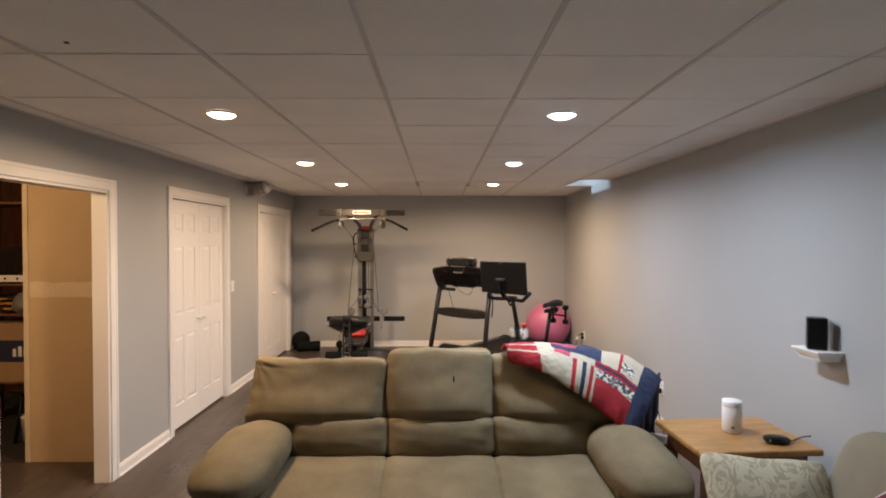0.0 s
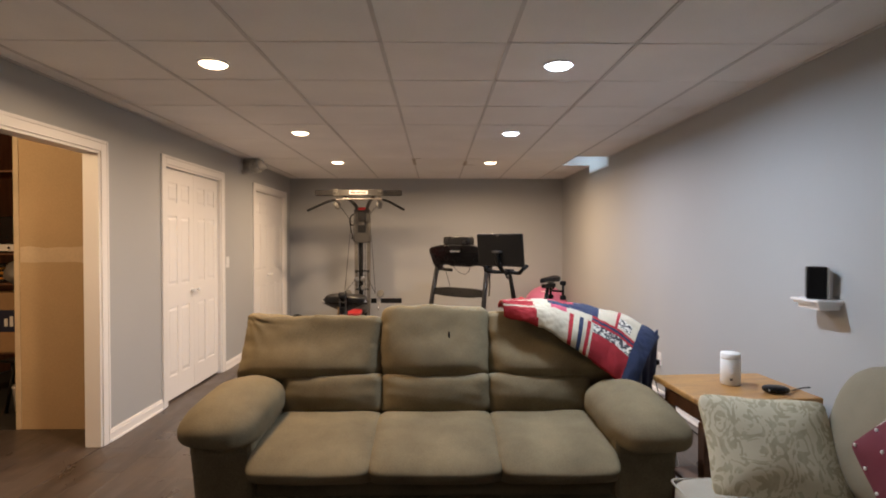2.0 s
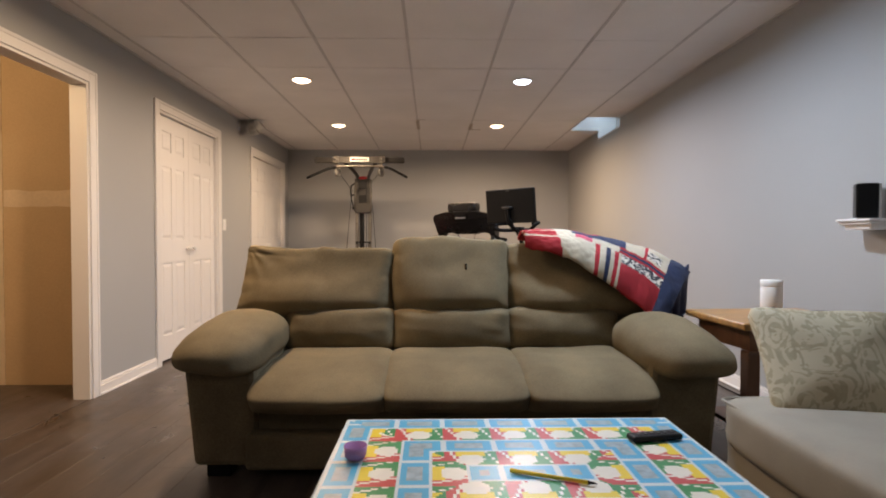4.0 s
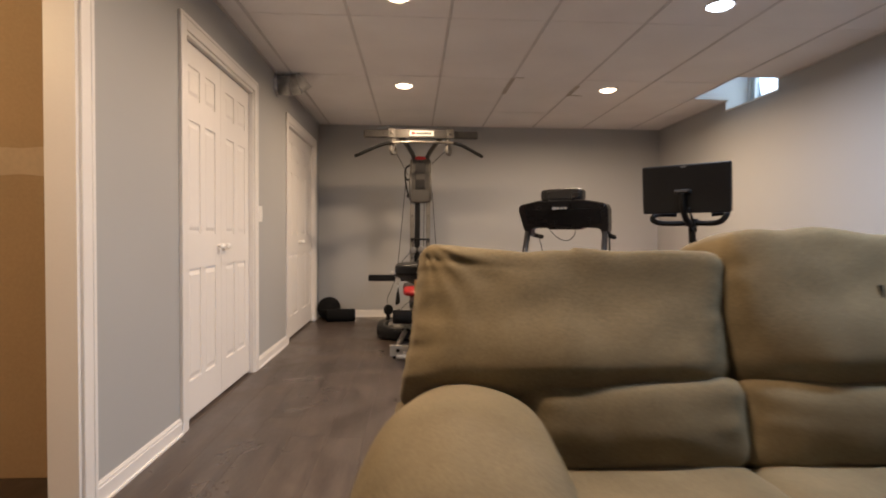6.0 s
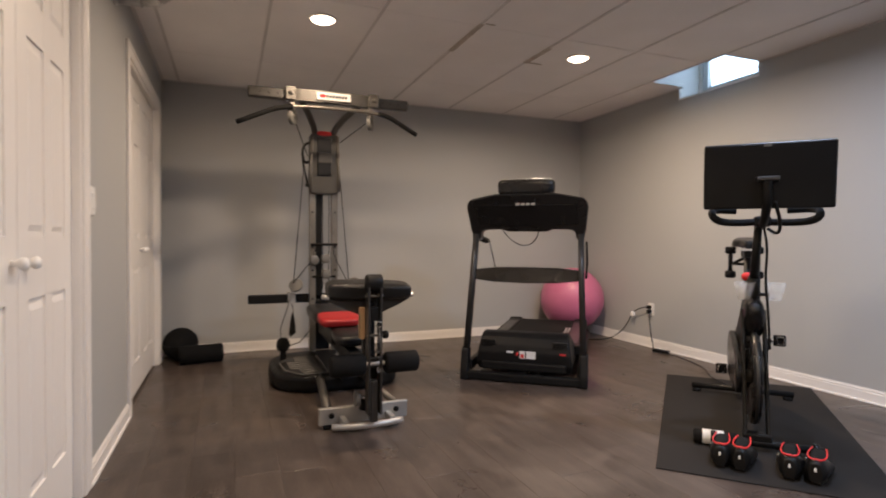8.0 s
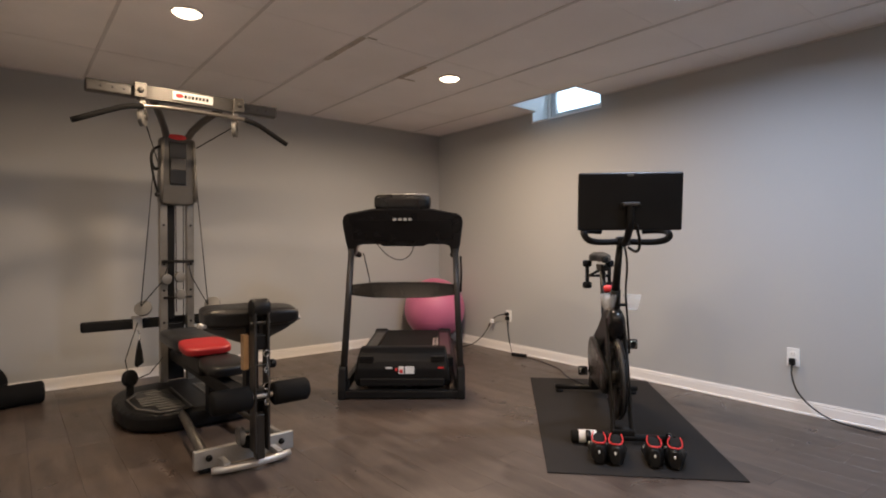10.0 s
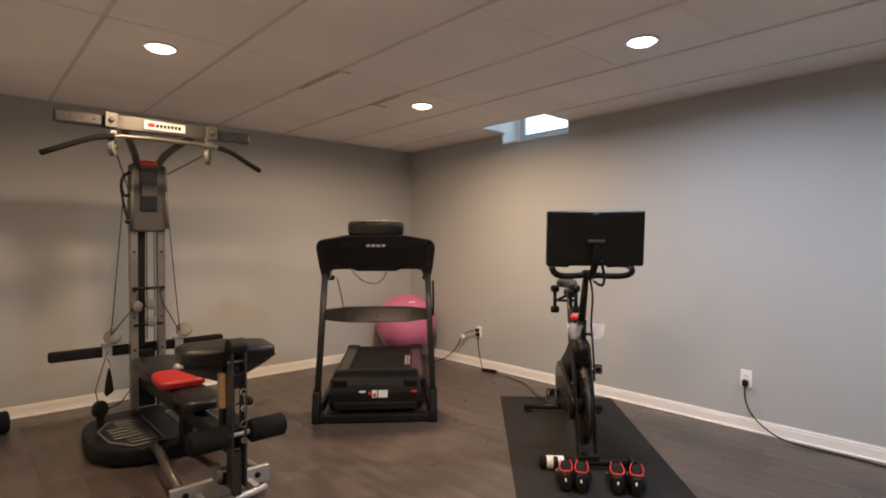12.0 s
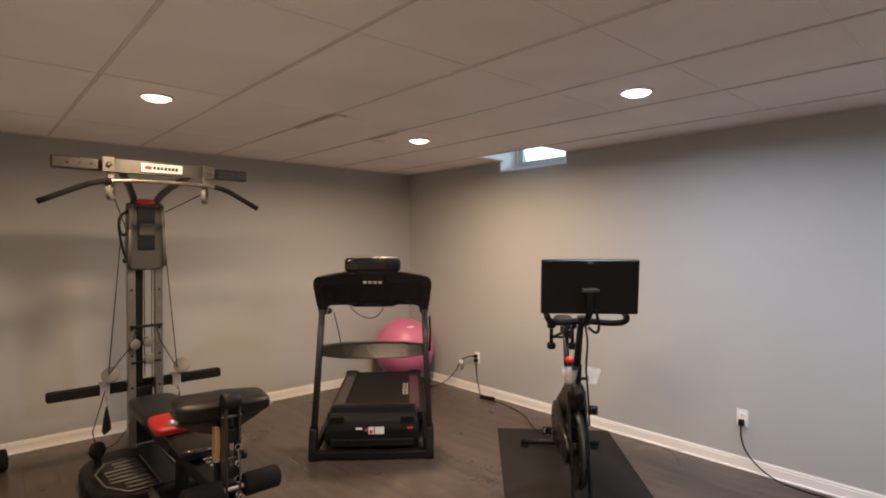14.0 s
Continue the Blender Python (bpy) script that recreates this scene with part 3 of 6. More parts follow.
# ---- storage room contents ----
t = thing("bulb_holder", pose(-3.62, 2.15, 2.8), "plain ceiling bulb holder in the storage room", "lamp")
part("stem", lathe([(0.012, -0.46), (0.012, 0)], 8), WHITE, t)
part("holder", lathe([(0.02, -0.50), (0.03, -0.46), (0.03, -0.42), (0, -0.42)], 14), WHITE, t)
t = thing("storage_shelf", pose(-3.62, 4.75, 0), "dark brown wooden storage shelf crowded with things", "shelf")
for x in (-0.40, 0.40):
    for y in (-0.22, 0.22):
        part("post", box(x - 0.02, x + 0.02, y - 0.02, y + 0.02, 0, 2.3, 0.003), DARKWOOD, t)
for z in (0.45, 1.02, 1.27, 1.95):
    part("board", box(-0.42, 0.42, -0.24, 0.24, z - 0.018, z, 0.003), DARKWOOD, t)
t = thing("media_player", pose(-3.55, 4.66, 1.27), "black and silver media player on the storage shelf", "electronics")
part("body", box(-0.22, 0.22, -0.14, 0.14, 0.012, 0.30, 0.006), GLOSS, t)
part("front_strip", box(-0.21, 0.21, -0.146, -0.139, 0.014, 0.07, 0.003), WHITE, t, "silver front strip with buttons")
for x in (-0.15, -0.05, 0.05, 0.15):
    part("button", lathe([(0.010, 0), (0.009, 0.006), (0, 0.006)], 10, None, pose(x, -0.145, 0.042, 90)), BLACK, t)
for x in (-0.18, 0.18):
    part("foot", box(x - 0.02, x + 0.02, -0.1, 0.1, 0, 0.0125), BLACK, t)
t = thing("cable_heap", pose(-3.52, 4.62, 1.02), "tangled heap of orange and black cords", "cords")
rnd = random.Random(11)
for k in range(7):
    pts = [(0.20 * math.cos(a * 0.9 + k) * rnd.uniform(0.6, 1), 0.10 * math.sin(a * 1.1 + k), 0.012 + 0.02 * k + rnd.uniform(0, 0.02)) for a in range(9)]
    part("cord", tube(pts, 0.011, 6, None, 2), AMBER if k % 2 else BLACK, t)
t = thing("plastic_bag", pose(-3.42, 4.55, 1.02), "crumpled grey plastic bag", "bag")
part("bag", turned(cushion(0.2, 0.12, 0.18, 3, 8, 0, 0.03, 14, 3), pose(0, -0.02, 0.085)), GREY, t)
t = thing("carton", pose(-3.55, 4.66, 0.45), "brown cardboard carton with a navy printed band", "carton")
part("body", box(-0.24, 0.24, -0.16, 0.16, 0, 0.49, 0.004), CARD, t)
part("band", box(-0.238, 0.238, -0.163, -0.159, 0.17, 0.35), NAVY, t, "navy band with white lettering")
for k in range(5):
    x = 0.02 + k * 0.045
    part("letter_bar", box(x, x + 0.028, -0.1655, -0.1625, 0.215, 0.30 if k % 2 else 0.28), WHITE, t)
t = thing("folding_stand", pose(-3.30, 4.42, 0), "black metal folding stand on the floor", "stand")
for x in (-0.10, 0.14):
    part("leg", tube([(x, -0.08, 0), (x, 0.02, 0.40)], 0.013, 8), BLACK, t)
    part("leg", tube([(x, 0.10, 0), (x, -0.02, 0.40)], 0.013, 8), BLACK, t)
part("top", box(-0.16, 0.20, -0.06, 0.08, 0.395, 0.415, 0.004), BLACK, t)
t = thing("paint_tub", pose(-3.32, 4.46, 0), "white plastic tub on the floor of the storage room", "tub")
part("tub", lathe([(0.085, 0), (0.10, 0.18), (0.104, 0.185), (0.104, 0.2), (0, 0.2)], 20), WHITE, t)

# ---- sofa ----
S = thing("sofa", pose(0.015, 2.9, 0), "olive-green microsuede three-seat sofa, worn and creased", "sofa")


def soft(name, x0, x1, y0, y1, z0, z1, power=5.0, wrinkle=0.008, seed=1, tilt=0.0, puff=0.06, scale=5.0, label="", n=14, crease=None, mat=None, owner=None):
    bm = cushion(x1 - x0, y1 - y0, z1 - z0, power, n, puff, wrinkle, scale, seed, crease)
    turned(bm, pose((x0 + x1) / 2, (y0 + y1) / 2, (z0 + z1) / 2, tilt))
    return put(owner or S, name, bm, mat or SUEDE, label)


put(S, "base", box(-0.86, 0.88, 2.52, 3.26, 0.06, 0.325, 0.02), SUEDE)
front = box(-0.845, 0.865, 2.425, 2.51, 0.055, 0.205, 0.022, None, 3)
for v in front.verts:
    v.co.y -= 0.006 * noise.noise((v.co.x * 3, 0, v.co.z * 5))
put(S, "front_panel", front, SUEDE, "low padded panel below the seats")
for x in (-0.98, 1.01):
    for y in (2.56, 3.17):
        put(S, "foot", box(x - 0.05, x + 0.05, y - 0.05, y + 0.05, 0, 0.052, 0.005), BLACK)
soft("back_frame", -1.064, 1.085, 3.232, 3.305, 0.08, 0.872, 16, 0.004, 3, 0, 0.01)


def seat_fold(p, s):
    # waterfall front: the top rolls down towards the front edge, which tucks under
    if s.y < 0.1:
        p.z -= 0.082 * ((0.1 - s.y) / 1.1) ** 2.1 * (s.z + 1) / 2
    p.z -= 0.014 * max(0.0, s.z) * s.x ** 8
    if s.y < -0.5 and s.z < 0.75:
        p.y += 0.085 * ((0.75 - s.z) / 1.75) ** 1.7 * (-s.y - 0.5) / 0.5
    if s.z > 0.3:
        near = max(0.0, abs(s.x) - 0.72) / 0.28
        p.z += 0.004 * near * noise.noise((p.x * 5, p.y * 24, 3.0)) + 0.005 * noise.noise((p.x * 3.1, p.y * 4.3, p.x))
    return p


for k, (a, b) in enumerate(((-0.815, -0.277), (-0.277, 0.308), (0.308, 0.835))):
    soft("seat_cushion", a - 0.010, b + 0.010, 2.335, 2.99, 0.285, 0.462, 9, 0.007, 5 + k, 0, 0.035, 4, "", 18, seat_fold)


def pinch(p, s):
    # gathers along the seams at both ends
    e = max(0.0, abs(s.x) - 0.78) / 0.22
    p.y += 0.009 * e * noise.noise((p.x * 4, p.z * 27, 5.0)) + 0.016 * e * e
    return p


def lumbar_fold(p, s):
    p = pinch(p, s)
    if s.y < 0:
        pulled = 0.25 + 0.75 * abs(s.x) ** 1.5
        p.y += -s.y * (0.020 * noise.noise((p.x * 1.7 + 3, p.z * 6 + p.x * 1.2, 0.5)) + pulled * 0.007 * noise.noise((p.x * 3, p.z * 24 + p.x * 4, 1.0)))
        p.y += s.y * 0.020 * (1 - s.x * s.x) * (1 - s.z * s.z)
    return p


for k, (a, b) in enumerate(((-0.815, -0.277), (-0.277, 0.308), (0.308, 0.86))):
    soft("lumbar_cushion", a - 0.010, b + 0.010, 2.925, 3.16, 0.42, 0.632, 8, 0.008, 9 + k, -13, 0.06, 6, "", 28, lumbar_fold)


def back_fold(p, s, outer=0):
    p = pinch(p, s)
    # full belly low on the front, pulled corners at the top, outer side flaring downwards
    if s.y < 0:
        belly = math.exp(-((s.z + 0.40) / 0.62) ** 2)
        p.y += s.y * (0.050 * (1 - s.x * s.x * abs(s.x)) * belly + 0.010 * noise.noise((p.x * 3, p.z * 4, 7.0)) + 0.0025 * noise.noise((p.x * 9, p.z * 12, 2.0)))
    if s.z > 0.5:
        p.z += (s.z - 0.5) * (0.030 * noise.noise((p.x * 7, p.y * 5, 2.0)) - (0.0 if outer < 0 and s.x < 0 else 0.020) * (s.x * s.x) ** 3)
    # the front rolls under at the bottom, the lower edge bows down
    if s.y < 0 and s.z < -0.38:
        p.y -= s.y * 0.115 * ((-0.38 - s.z) / 0.62) ** 1.9
    if s.z < 0:
        p.z += 0.022 * s.z * (1 - s.x * s.x)
    if outer and s.x * outer > 0:
        p.x += outer * (0.036 * -s.z + 0.007) * abs(s.x)
    if outer > 0 and s.z > 0:
        p.z -= 0.040 * s.z * s.x
    if outer < 0 and s.x < 0:
        u, v = 0.38 * (1 - s.x * outer), 0.18 * (1 - s.z)
        far, turn = math.hypot(u, v), math.atan2(v, u + 1e-4)
        soft_front = 1.0 if s.y < 0 else 0.4
        # gathered corner: a small ear, folds fanning out of it and short creases down the side seam
        if s.z > 0.5:
            p.z += (s.z - 0.5) * (0.024 * s.x * s.x - 0.016 * (1 - s.x * s.x))
        ear = math.exp(-(far / 0.055) ** 2)
        p.z += 0.008 * ear
        p.x += outer * 0.010 * ear
        pull = 0.0050 * math.exp(-far / 0.11) * min(1.0, far / 0.03) * math.sin(turn * 17 + 2.5 * noise.noise((p.x * 6, p.z * 6, 3.0)))
        seam = 0.0036 * math.exp(-u / 0.060) * noise.noise((p.z * 38, p.x * 5, 4.0)) * (1 + noise.noise((p.z * 7, 1.0, 2.0)))
        line = 0.034 + 0.05 * u + 0.006 * noise.noise((u * 20, 0, 1.0))
        groove = 0.006 * math.exp(-((v - line) / 0.009) ** 2) * math.exp(-(u / 0.16) ** 2)
        p.y += soft_front * (1 if s.y < 0 else -1) * (pull + seam + groove)
        p.x -= outer * 0.6 * seam
    return p


for k, (a, b, top, outer) in enumerate(((-1.050, -0.285, 0.938, -1), (-0.285, 0.308, 0.992, 0), (0.308, 1.085, 0.932, 1))):
    soft("back_cushion", a - 0.006, b + 0.006, 3.000, 3.262, 0.540, top, 14, 0.010, 15 + k, -11, 0.05, 4.5, "", 64 if outer else 34, lambda p, s, o=outer: back_fold(p, s, o))
put(S, "tear", turned(box(-0.004, 0.004, -0.004, 0.004, -0.022, 0.022, 0.002), pose(0.09, 2.999, 0.85, -11)), BLACK, "small dark tear in the cushion")


def arm_fold(p, s, side):
    # the pad droops over the front and the outer side, its underside less so
    k = 0.35 + 0.65 * (s.z + 1) / 2
    if s.y < 0.4:
        p.z -= 0.075 * k * ((0.4 - s.y) / 1.4) ** 2
    if s.y > 0.1:
        p.z -= (0.050 if side < 0 else 0.075) * ((s.y - 0.1) / 0.9) ** 2
    if s.x * side > 0:
        p.z -= 0.088 * (0.12 + 0.88 * (s.z + 1) / 2) * (s.x * side) ** 2
    else:
        p.z -= 0.028 * s.x * s.x * (0.8 + 0.2 * s.z)
    p.z -= 0.006 * noise.noise((p.x * 5, p.y * 4, 2.0 + side))
    # the front end hangs lower towards the seat
    if s.y < 0:
        p.z -= 0.045 * -s.y * (0.25 - 0.75 * s.x * side) * (1 - s.z) / 2
    p.z += 0.004 * math.exp(-((s.y + 0.45) / 0.12) ** 2) * noise.noise((p.x * 22, p.y * 9, 6.0))
    if s.x * side > 0 and s.y > -0.4:
        p.x -= side * 0.060 * s.x * side * ((s.y + 0.4) / 1.4)
    if s.y < -0.6 and s.z > -0.6:
        p.y += 0.008 * math.sin(p.x * 50 + 5 * noise.noise((p.x * 5, 0, 0))) * noise.noise((p.x * 6, p.z * 6, 4))
    return p


for side, (a, b), (c, d), low in ((-1, (-1.185, -0.785), (-1.115, -0.815), 0.016), (1, (0.81, 1.225), (0.835, 1.14), 0.036)):
    panel = box(c, d, 2.475, 3.24, 0.055, 0.53, 0.025)
    for v in panel.verts:
        if (v.co.x - (c + d) / 2) * side > 0:
            v.co.x -= side * 0.045 * max(0.0, (0.5 - v.co.z) / 0.45) ** 1.2
    put(S, "arm_panel", panel, SUEDE)
    soft("arm_pad", a, b, 2.375, 3.10, 0.472 - low, 0.686 - low, 2.9, 0.008, 21 + side, 0, 0.04, 5, "", 18, lambda p, s, o=side: arm_fold(p, s, o))

# ---- quilt ----
QUILT = thing("quilt", pose(0.95, 3.1, 0.98), "red, white and navy patchwork quilt thrown over the sofa back", "quilt")
UP = [(0.375, 3.13, 0.995), (0.62, 3.25, 0.980), (0.90, 3.29, 0.966), (1.14, 3.25, 0.925), (1.305, 3.12, 0.835)]
LO = [(0.395, 3.01, 0.958), (0.60, 2.940, 0.905), (0.78, 2.915, 0.785), (0.93, 2.890, 0.672), (1.045, 2.855, 0.572)]


def along(rail, u):
    p = u * (len(rail) - 1)
    i = min(int(p), len(rail) - 2)
    return Vector(rail[i]).lerp(Vector(rail[i + 1]), p - i)


NU, NV = 110, 60
bm = bmesh.new()
grid = []
for i in range(NU + 1):
    row = []
    for j in range(NV + 1):
        u, v = i / NU, j / NV
        p = along(UP, u).lerp(along(LO, u), v)
        bulge = math.sin(math.pi * v) ** 0.75 * (0.046 + 0.074 * math.sin(math.pi * (0.08 + 0.87 * u)) ** 0.8)
        p += Vector((0.0, -0.55, 0.83)) * bulge
        p += Vector((0, -0.6, 0.8)) * (0.010 * noise.noise((u * 11, v * 4, 1)) + 0.004 * noise.noise((u * 34, v * 20, 3)))
        p.z += 0.012 * (v - 0.5) * noise.noise((u * 9, 4.0, v * 2))
        if u > 0.93:
            p.z -= 0.02 * ((u - 0.93) / 0.07) ** 2
        row.append(bm.verts.new(p))
    grid.append(row)


def patch(u, v):
    """Which cloth lies at u along the quilt and v across it."""
    v = max(0.0, (v - 0.24) / 0.76)
    if u > 0.885:
        return 1
    if u < 0.17 + 0.05 * v:
        return 2 if 0.30 < v < 0.37 or 0.58 < v < 0.64 else 0
    if v > 0.50:
        if u < 0.40:
            return 2
        if u < 0.585:
            k = (u - 0.40) / 0.185
            return 0 if 0.08 < k < 0.24 or 0.74 < k < 0.90 else 1 if 0.42 < k < 0.58 else 2
        return 3 if v < 0.64 else 0
    if v > 0.36:
        if u < 0.40:
            return 2 if u < 0.3 else 4
        return 2 if u < 0.56 else (1 if 0.41 < v < 0.45 else 0)
    if u < 0.28:
        return 2
    if u < 0.44:
        return (0 if int(v * 28) % 2 else 4) if 0.06 < v < 0.2 else 1
    if u < 0.60:
        return 1
    if u < 0.72:
        return 2
    if u < 0.74:
        return 0
    return 3 if 0.10 < v < 0.33 and u < 0.84 else 2


for i in range(NU):
    for j in range(NV):
        f = bm.faces.new((grid[i][j], grid[i][j + 1], grid[i + 1][j + 1], grid[i + 1][j]))
        f.material_index, f.smooth = patch((i + 0.5) / NU, (j + 0.5) / NV), True
bmesh.ops.recalc_face_normals(bm, faces=bm.faces[:])
q = put(QUILT, "patchwork", bm, [QRED, QNAVY, QCREAM, QPRINT, QPINK])
s = q.modifiers.new("thickness", "SOLIDIFY")
s.thickness, s.offset = 0.014, 0.0
bm = bmesh.new()
rows = []
for i in range(17):
    u = i / 16
    a = Vector((1.08, 2.96, 0.665)).lerp(Vector((1.278, 3.12, 0.862)), u)
    b = Vector((1.13, 3.10, 0.46)).lerp(Vector((1.285, 3.17, 0.44)), u)
    rows.append([bm.verts.new(a.lerp(b, k / 10) + Vector((0.012 * math.sin(i * 1.3 + k * 0.3), 0.022 * math.sin(i * 1.1) * k / 10, 0))) for k in range(11)])
for a, b in zip(rows, rows[1:]):
    for k in range(10):
        bm.faces.new((a[k], b[k], b[k + 1], a[k + 1])).smooth = True
q = put(QUILT, "underside", bm, NAVY, "dark navy backing hanging down")
s = q.modifiers.new("thickness", "SOLIDIFY")
s.thickness = 0.012

# ---- end table and what stands on it ----
t = thing("end_table", pose(1.515, 2.735, 0, 0, 0, 3), "honey-stained pine end table with dark turned-down edge", "table")
part("tabletop", box(-0.30, 0.30, -0.24, 0.24, 0.610, 0.642, 0.009, None, 3), WOOD, t)
part("apron", box(-0.25, 0.25, -0.20, 0.20, 0.515, 0.611, 0.004), DARKWOOD, t, "dark stained apron")
for x in (-0.235, 0.235):
    for y in (-0.185, 0.185):
        part("leg", box(x - 0.028, x + 0.028, y - 0.028, y + 0.028, 0, 0.516, 0.005), DARKWOOD, t)
part("shelf", box(-0.23, 0.23, -0.18, 0.18, 0.14, 0.16, 0.004), DARKWOOD, t)
t = thing("wipes_canister", pose(1.525, 2.765, 0.643), "white plastic wipes canister with a round lid", "canister")
part("body", lathe([(0.044, 0), (0.047, 0.004), (0.047, 0.128), (0.045, 0.131)], 28), WHITE, t)
part("lid", lathe([(0.047, 0.131), (0.0475, 0.134), (0.0475, 0.156), (0.045, 0.161), (0, 0.162)], 28), WHITE, t)
for k in range(3):
    part("label_bar", box(-0.020, 0.006 - 0.005 * k, -0.0475, -0.040, 0.060 + 0.014 * k, 0.0625 + 0.014 * k), CPALE, t, "faint printed line")
part("label", box(-0.024, -0.012, -0.0465, -0.038, 0.026, 0.038), GREY, t, "small grey printed mark")
t = thing("charging_puck", pose(1.655, 2.60, 0.643, 0, 0, -12), "black glossy charging puck with a thin cord", "device")
part("body", turned(cushion(0.118, 0.072, 0.036, 2.8, 8), pose(0, 0, 0.018)), GLOSS, t)
part("light", lathe([(0.004, 0), (0.003, 0.003), (0, 0.003)], 8, None, pose(-0.040, -0.0315, 0.018, 80)), WHITE, t)
part("cord", tube([(0.06, 0.0, 0.012), (0.10, 0.05, 0.004), (0.15, 0.10, 0.004), (0.20, 0.12, 0.004)], 0.003, 6, None, 2), BLACK, t)
t = thing("paper_bag", pose(1.30, 3.10, 0), "crumpled white paper bag on the floor behind the table", "bag")
part("bag", turned(cushion(0.16, 0.16, 0.5, 4, 8, 0, 0.03, 9, 2), pose(0, 0, 0.25)), WHITE, t)

# ---- shelf and loudspeaker on the east wall ----
t = thing("wall_shelf", pose(XR, 2.665, 1.09), "small white moulded shelf on the wall", "shelf")
part("top", box(-0.130, 0, -0.100, 0.100, -0.012, 0.0, 0.003), TRIM, t)
part("moulding", box(-0.120, 0, -0.092, 0.092, -0.026, -0.012, 0.004), TRIM, t)
part("moulding", box(-0.105, 0, -0.078, 0.078, -0.050, -0.024, 0.006), TRIM, t)
t = thing("loudspeaker", pose(XR - 0.075, 2.655, 1.090, 0, 0, 62), "small black and silver satellite loudspeaker", "loudspeaker")
part("cabinet", box(-0.036, 0.036, -0.044, 0.042, 0, 0.160, 0.008), GLOSS, t)
part("grille", box(-0.030, 0.030, -0.051, -0.043, 0.006, 0.154, 0.004), FOAM, t, "black cloth grille")
for x in (-0.0355, 0.0315):
    part("side_strip", box(x, x + 0.004, -0.050, -0.042, 0.004, 0.156, 0.001), STEEL, t)
part("badge", box(-0.012, 0.012, -0.0525, -0.0505, 0.020, 0.026), STEEL, t)

# ---- loveseat with pillows ----
L = thing("loveseat", pose(1.42, 1.35, 0), "beige linen loveseat with piped cushions along the wall", "sofa")
put(L, "base", box(0.97, 1.93, 0.40, 2.15, 0.06, 0.30, 0.02), LINEN)
for x in (1.03, 1.87):
    for y in (0.5, 2.12):
        put(L, "foot", box(x - 0.03, x + 0.03, y - 0.03, y + 0.03, 0, 0.062, 0.004), DARKWOOD)
for a, b in ((0.40, 1.28), (1.285, 2.165)):
    soft("seat_cushion", 0.93, 1.62, a, b, 0.27, 0.445, 8, 0.004, 31, 0, 0.03, 4, "", 12, None, LINEN, L)
    put(L, "piping", tube([(0.946, a + 0.05, 0.427), (0.944, b - 0.06, 0.427), (0.952, b - 0.02, 0.427), (0.99, b - 0.012, 0.427), (1.55, b - 0.012, 0.427)], 0.005, 6, None, 2), LINEN, "corded edge")
put(L, "back_frame", box(1.72, 1.935, 0.40, 2.15, 0.06, 0.80, 0.05, None, 3), LINEN)
for k, (a, b) in enumerate(((0.42, 1.28), (1.29, 2.14))):
    bm = cushion(0.24, b - a, 0.50, 4, 12, 0.04, 0.010, 4, 41 + k)
    put(L, "back_cushion", turned(bm, pose(1.655, (a + b) / 2, 0.67, 0, 17, 0)), TAUPE)


def pillow(name, m, sx, sz, thick, mat, label):
    t = thing(name, m, label, "pillow")
    bm = cushion(sx, thick, sz, 14, 16, 0, 0.006, 8, sx * 10)
    for v in bm.verts:
        e = max(abs(v.co.x) / (sx / 2), abs(v.co.z) / (sz / 2))
        v.co.y *= max(0.10, math.cos(min(1, e) * 1.45) ** 0.6)
        k = (abs(v.co.x) / (sx / 2)) * (abs(v.co.z) / (sz / 2))
        v.co.x *= 0.96 + 0.05 * k
        v.co.z *= 0.96 + 0.05 * k
    part("cover", bm, mat, t)
    return t


pillow("damask_pillow", pose(1.305, 2.075, 0.570, -40, 1, -11), 0.47, 0.42, 0.13, PILLOW, "square sage and cream leaf-patterned throw pillow on the seat")
pil = pillow("maroon_pillow", pose(1.475, 1.625, 0.690, 0, 0, -90) @ pose(0, 0, 0, -15) @ pose(0, 0, 0, 0, 40, 0), 0.36, 0.36, 0.12, MAROON, "maroon throw pillow with white dots")
for k in range(12):
    a, b = -0.150 + 0.085 * (k % 4), -0.145 + 0.10 * (k // 4)
    part("dot", lathe([(0.0060, -0.002), (0.0052, 0.001), (0, 0.0015)], 10, None, pose(a, -0.058 * max(0.10, math.cos(min(1, max(abs(a), abs(b)) / 0.185) * 1.45) ** 0.6) - 0.003, b, 90)), WHITE, pil)

part("piping", tube([(-0.178, 0, -0.178), (0.178, 0, -0.178), (0.178, 0, 0.178), (-0.178, 0, 0.178), (-0.178, 0, -0.178)], 0.006, 8), WHITE, pil, "white corded edge")

# ---- coffee table with its printed cloth ----
CT = (-0.338, 0.640, 1.14, 1.905, 0.44)
t = thing("coffee_table", pose((CT[0] + CT[1]) / 2, (CT[2] + CT[3]) / 2, 0), "low rectangular coffee table under a printed cloth", "table")
hx, hy = (CT[1] - CT[0]) / 2, (CT[3] - CT[2]) / 2
part("tabletop", box(-hx, hx, -hy, hy, CT[4] - 0.03, CT[4] - 0.003, 0.006), DARKWOOD, t)
for x in (-1, 1):
    for y in (-1, 1):
        part("leg", box(x * (hx - 0.06) - 0.025, x * (hx - 0.06) + 0.025, y * (hy - 0.06) - 0.025, y * (hy - 0.06) + 0.025, 0, CT[4] - 0.029, 0.005), DARKWOOD, t)
cloth = thing("tablecloth", pose((CT[0] + CT[1]) / 2, (CT[2] + CT[3]) / 2, CT[4] - 0.003), "glossy vinyl tablecloth printed in blue, red, green and yellow", "tablecloth")


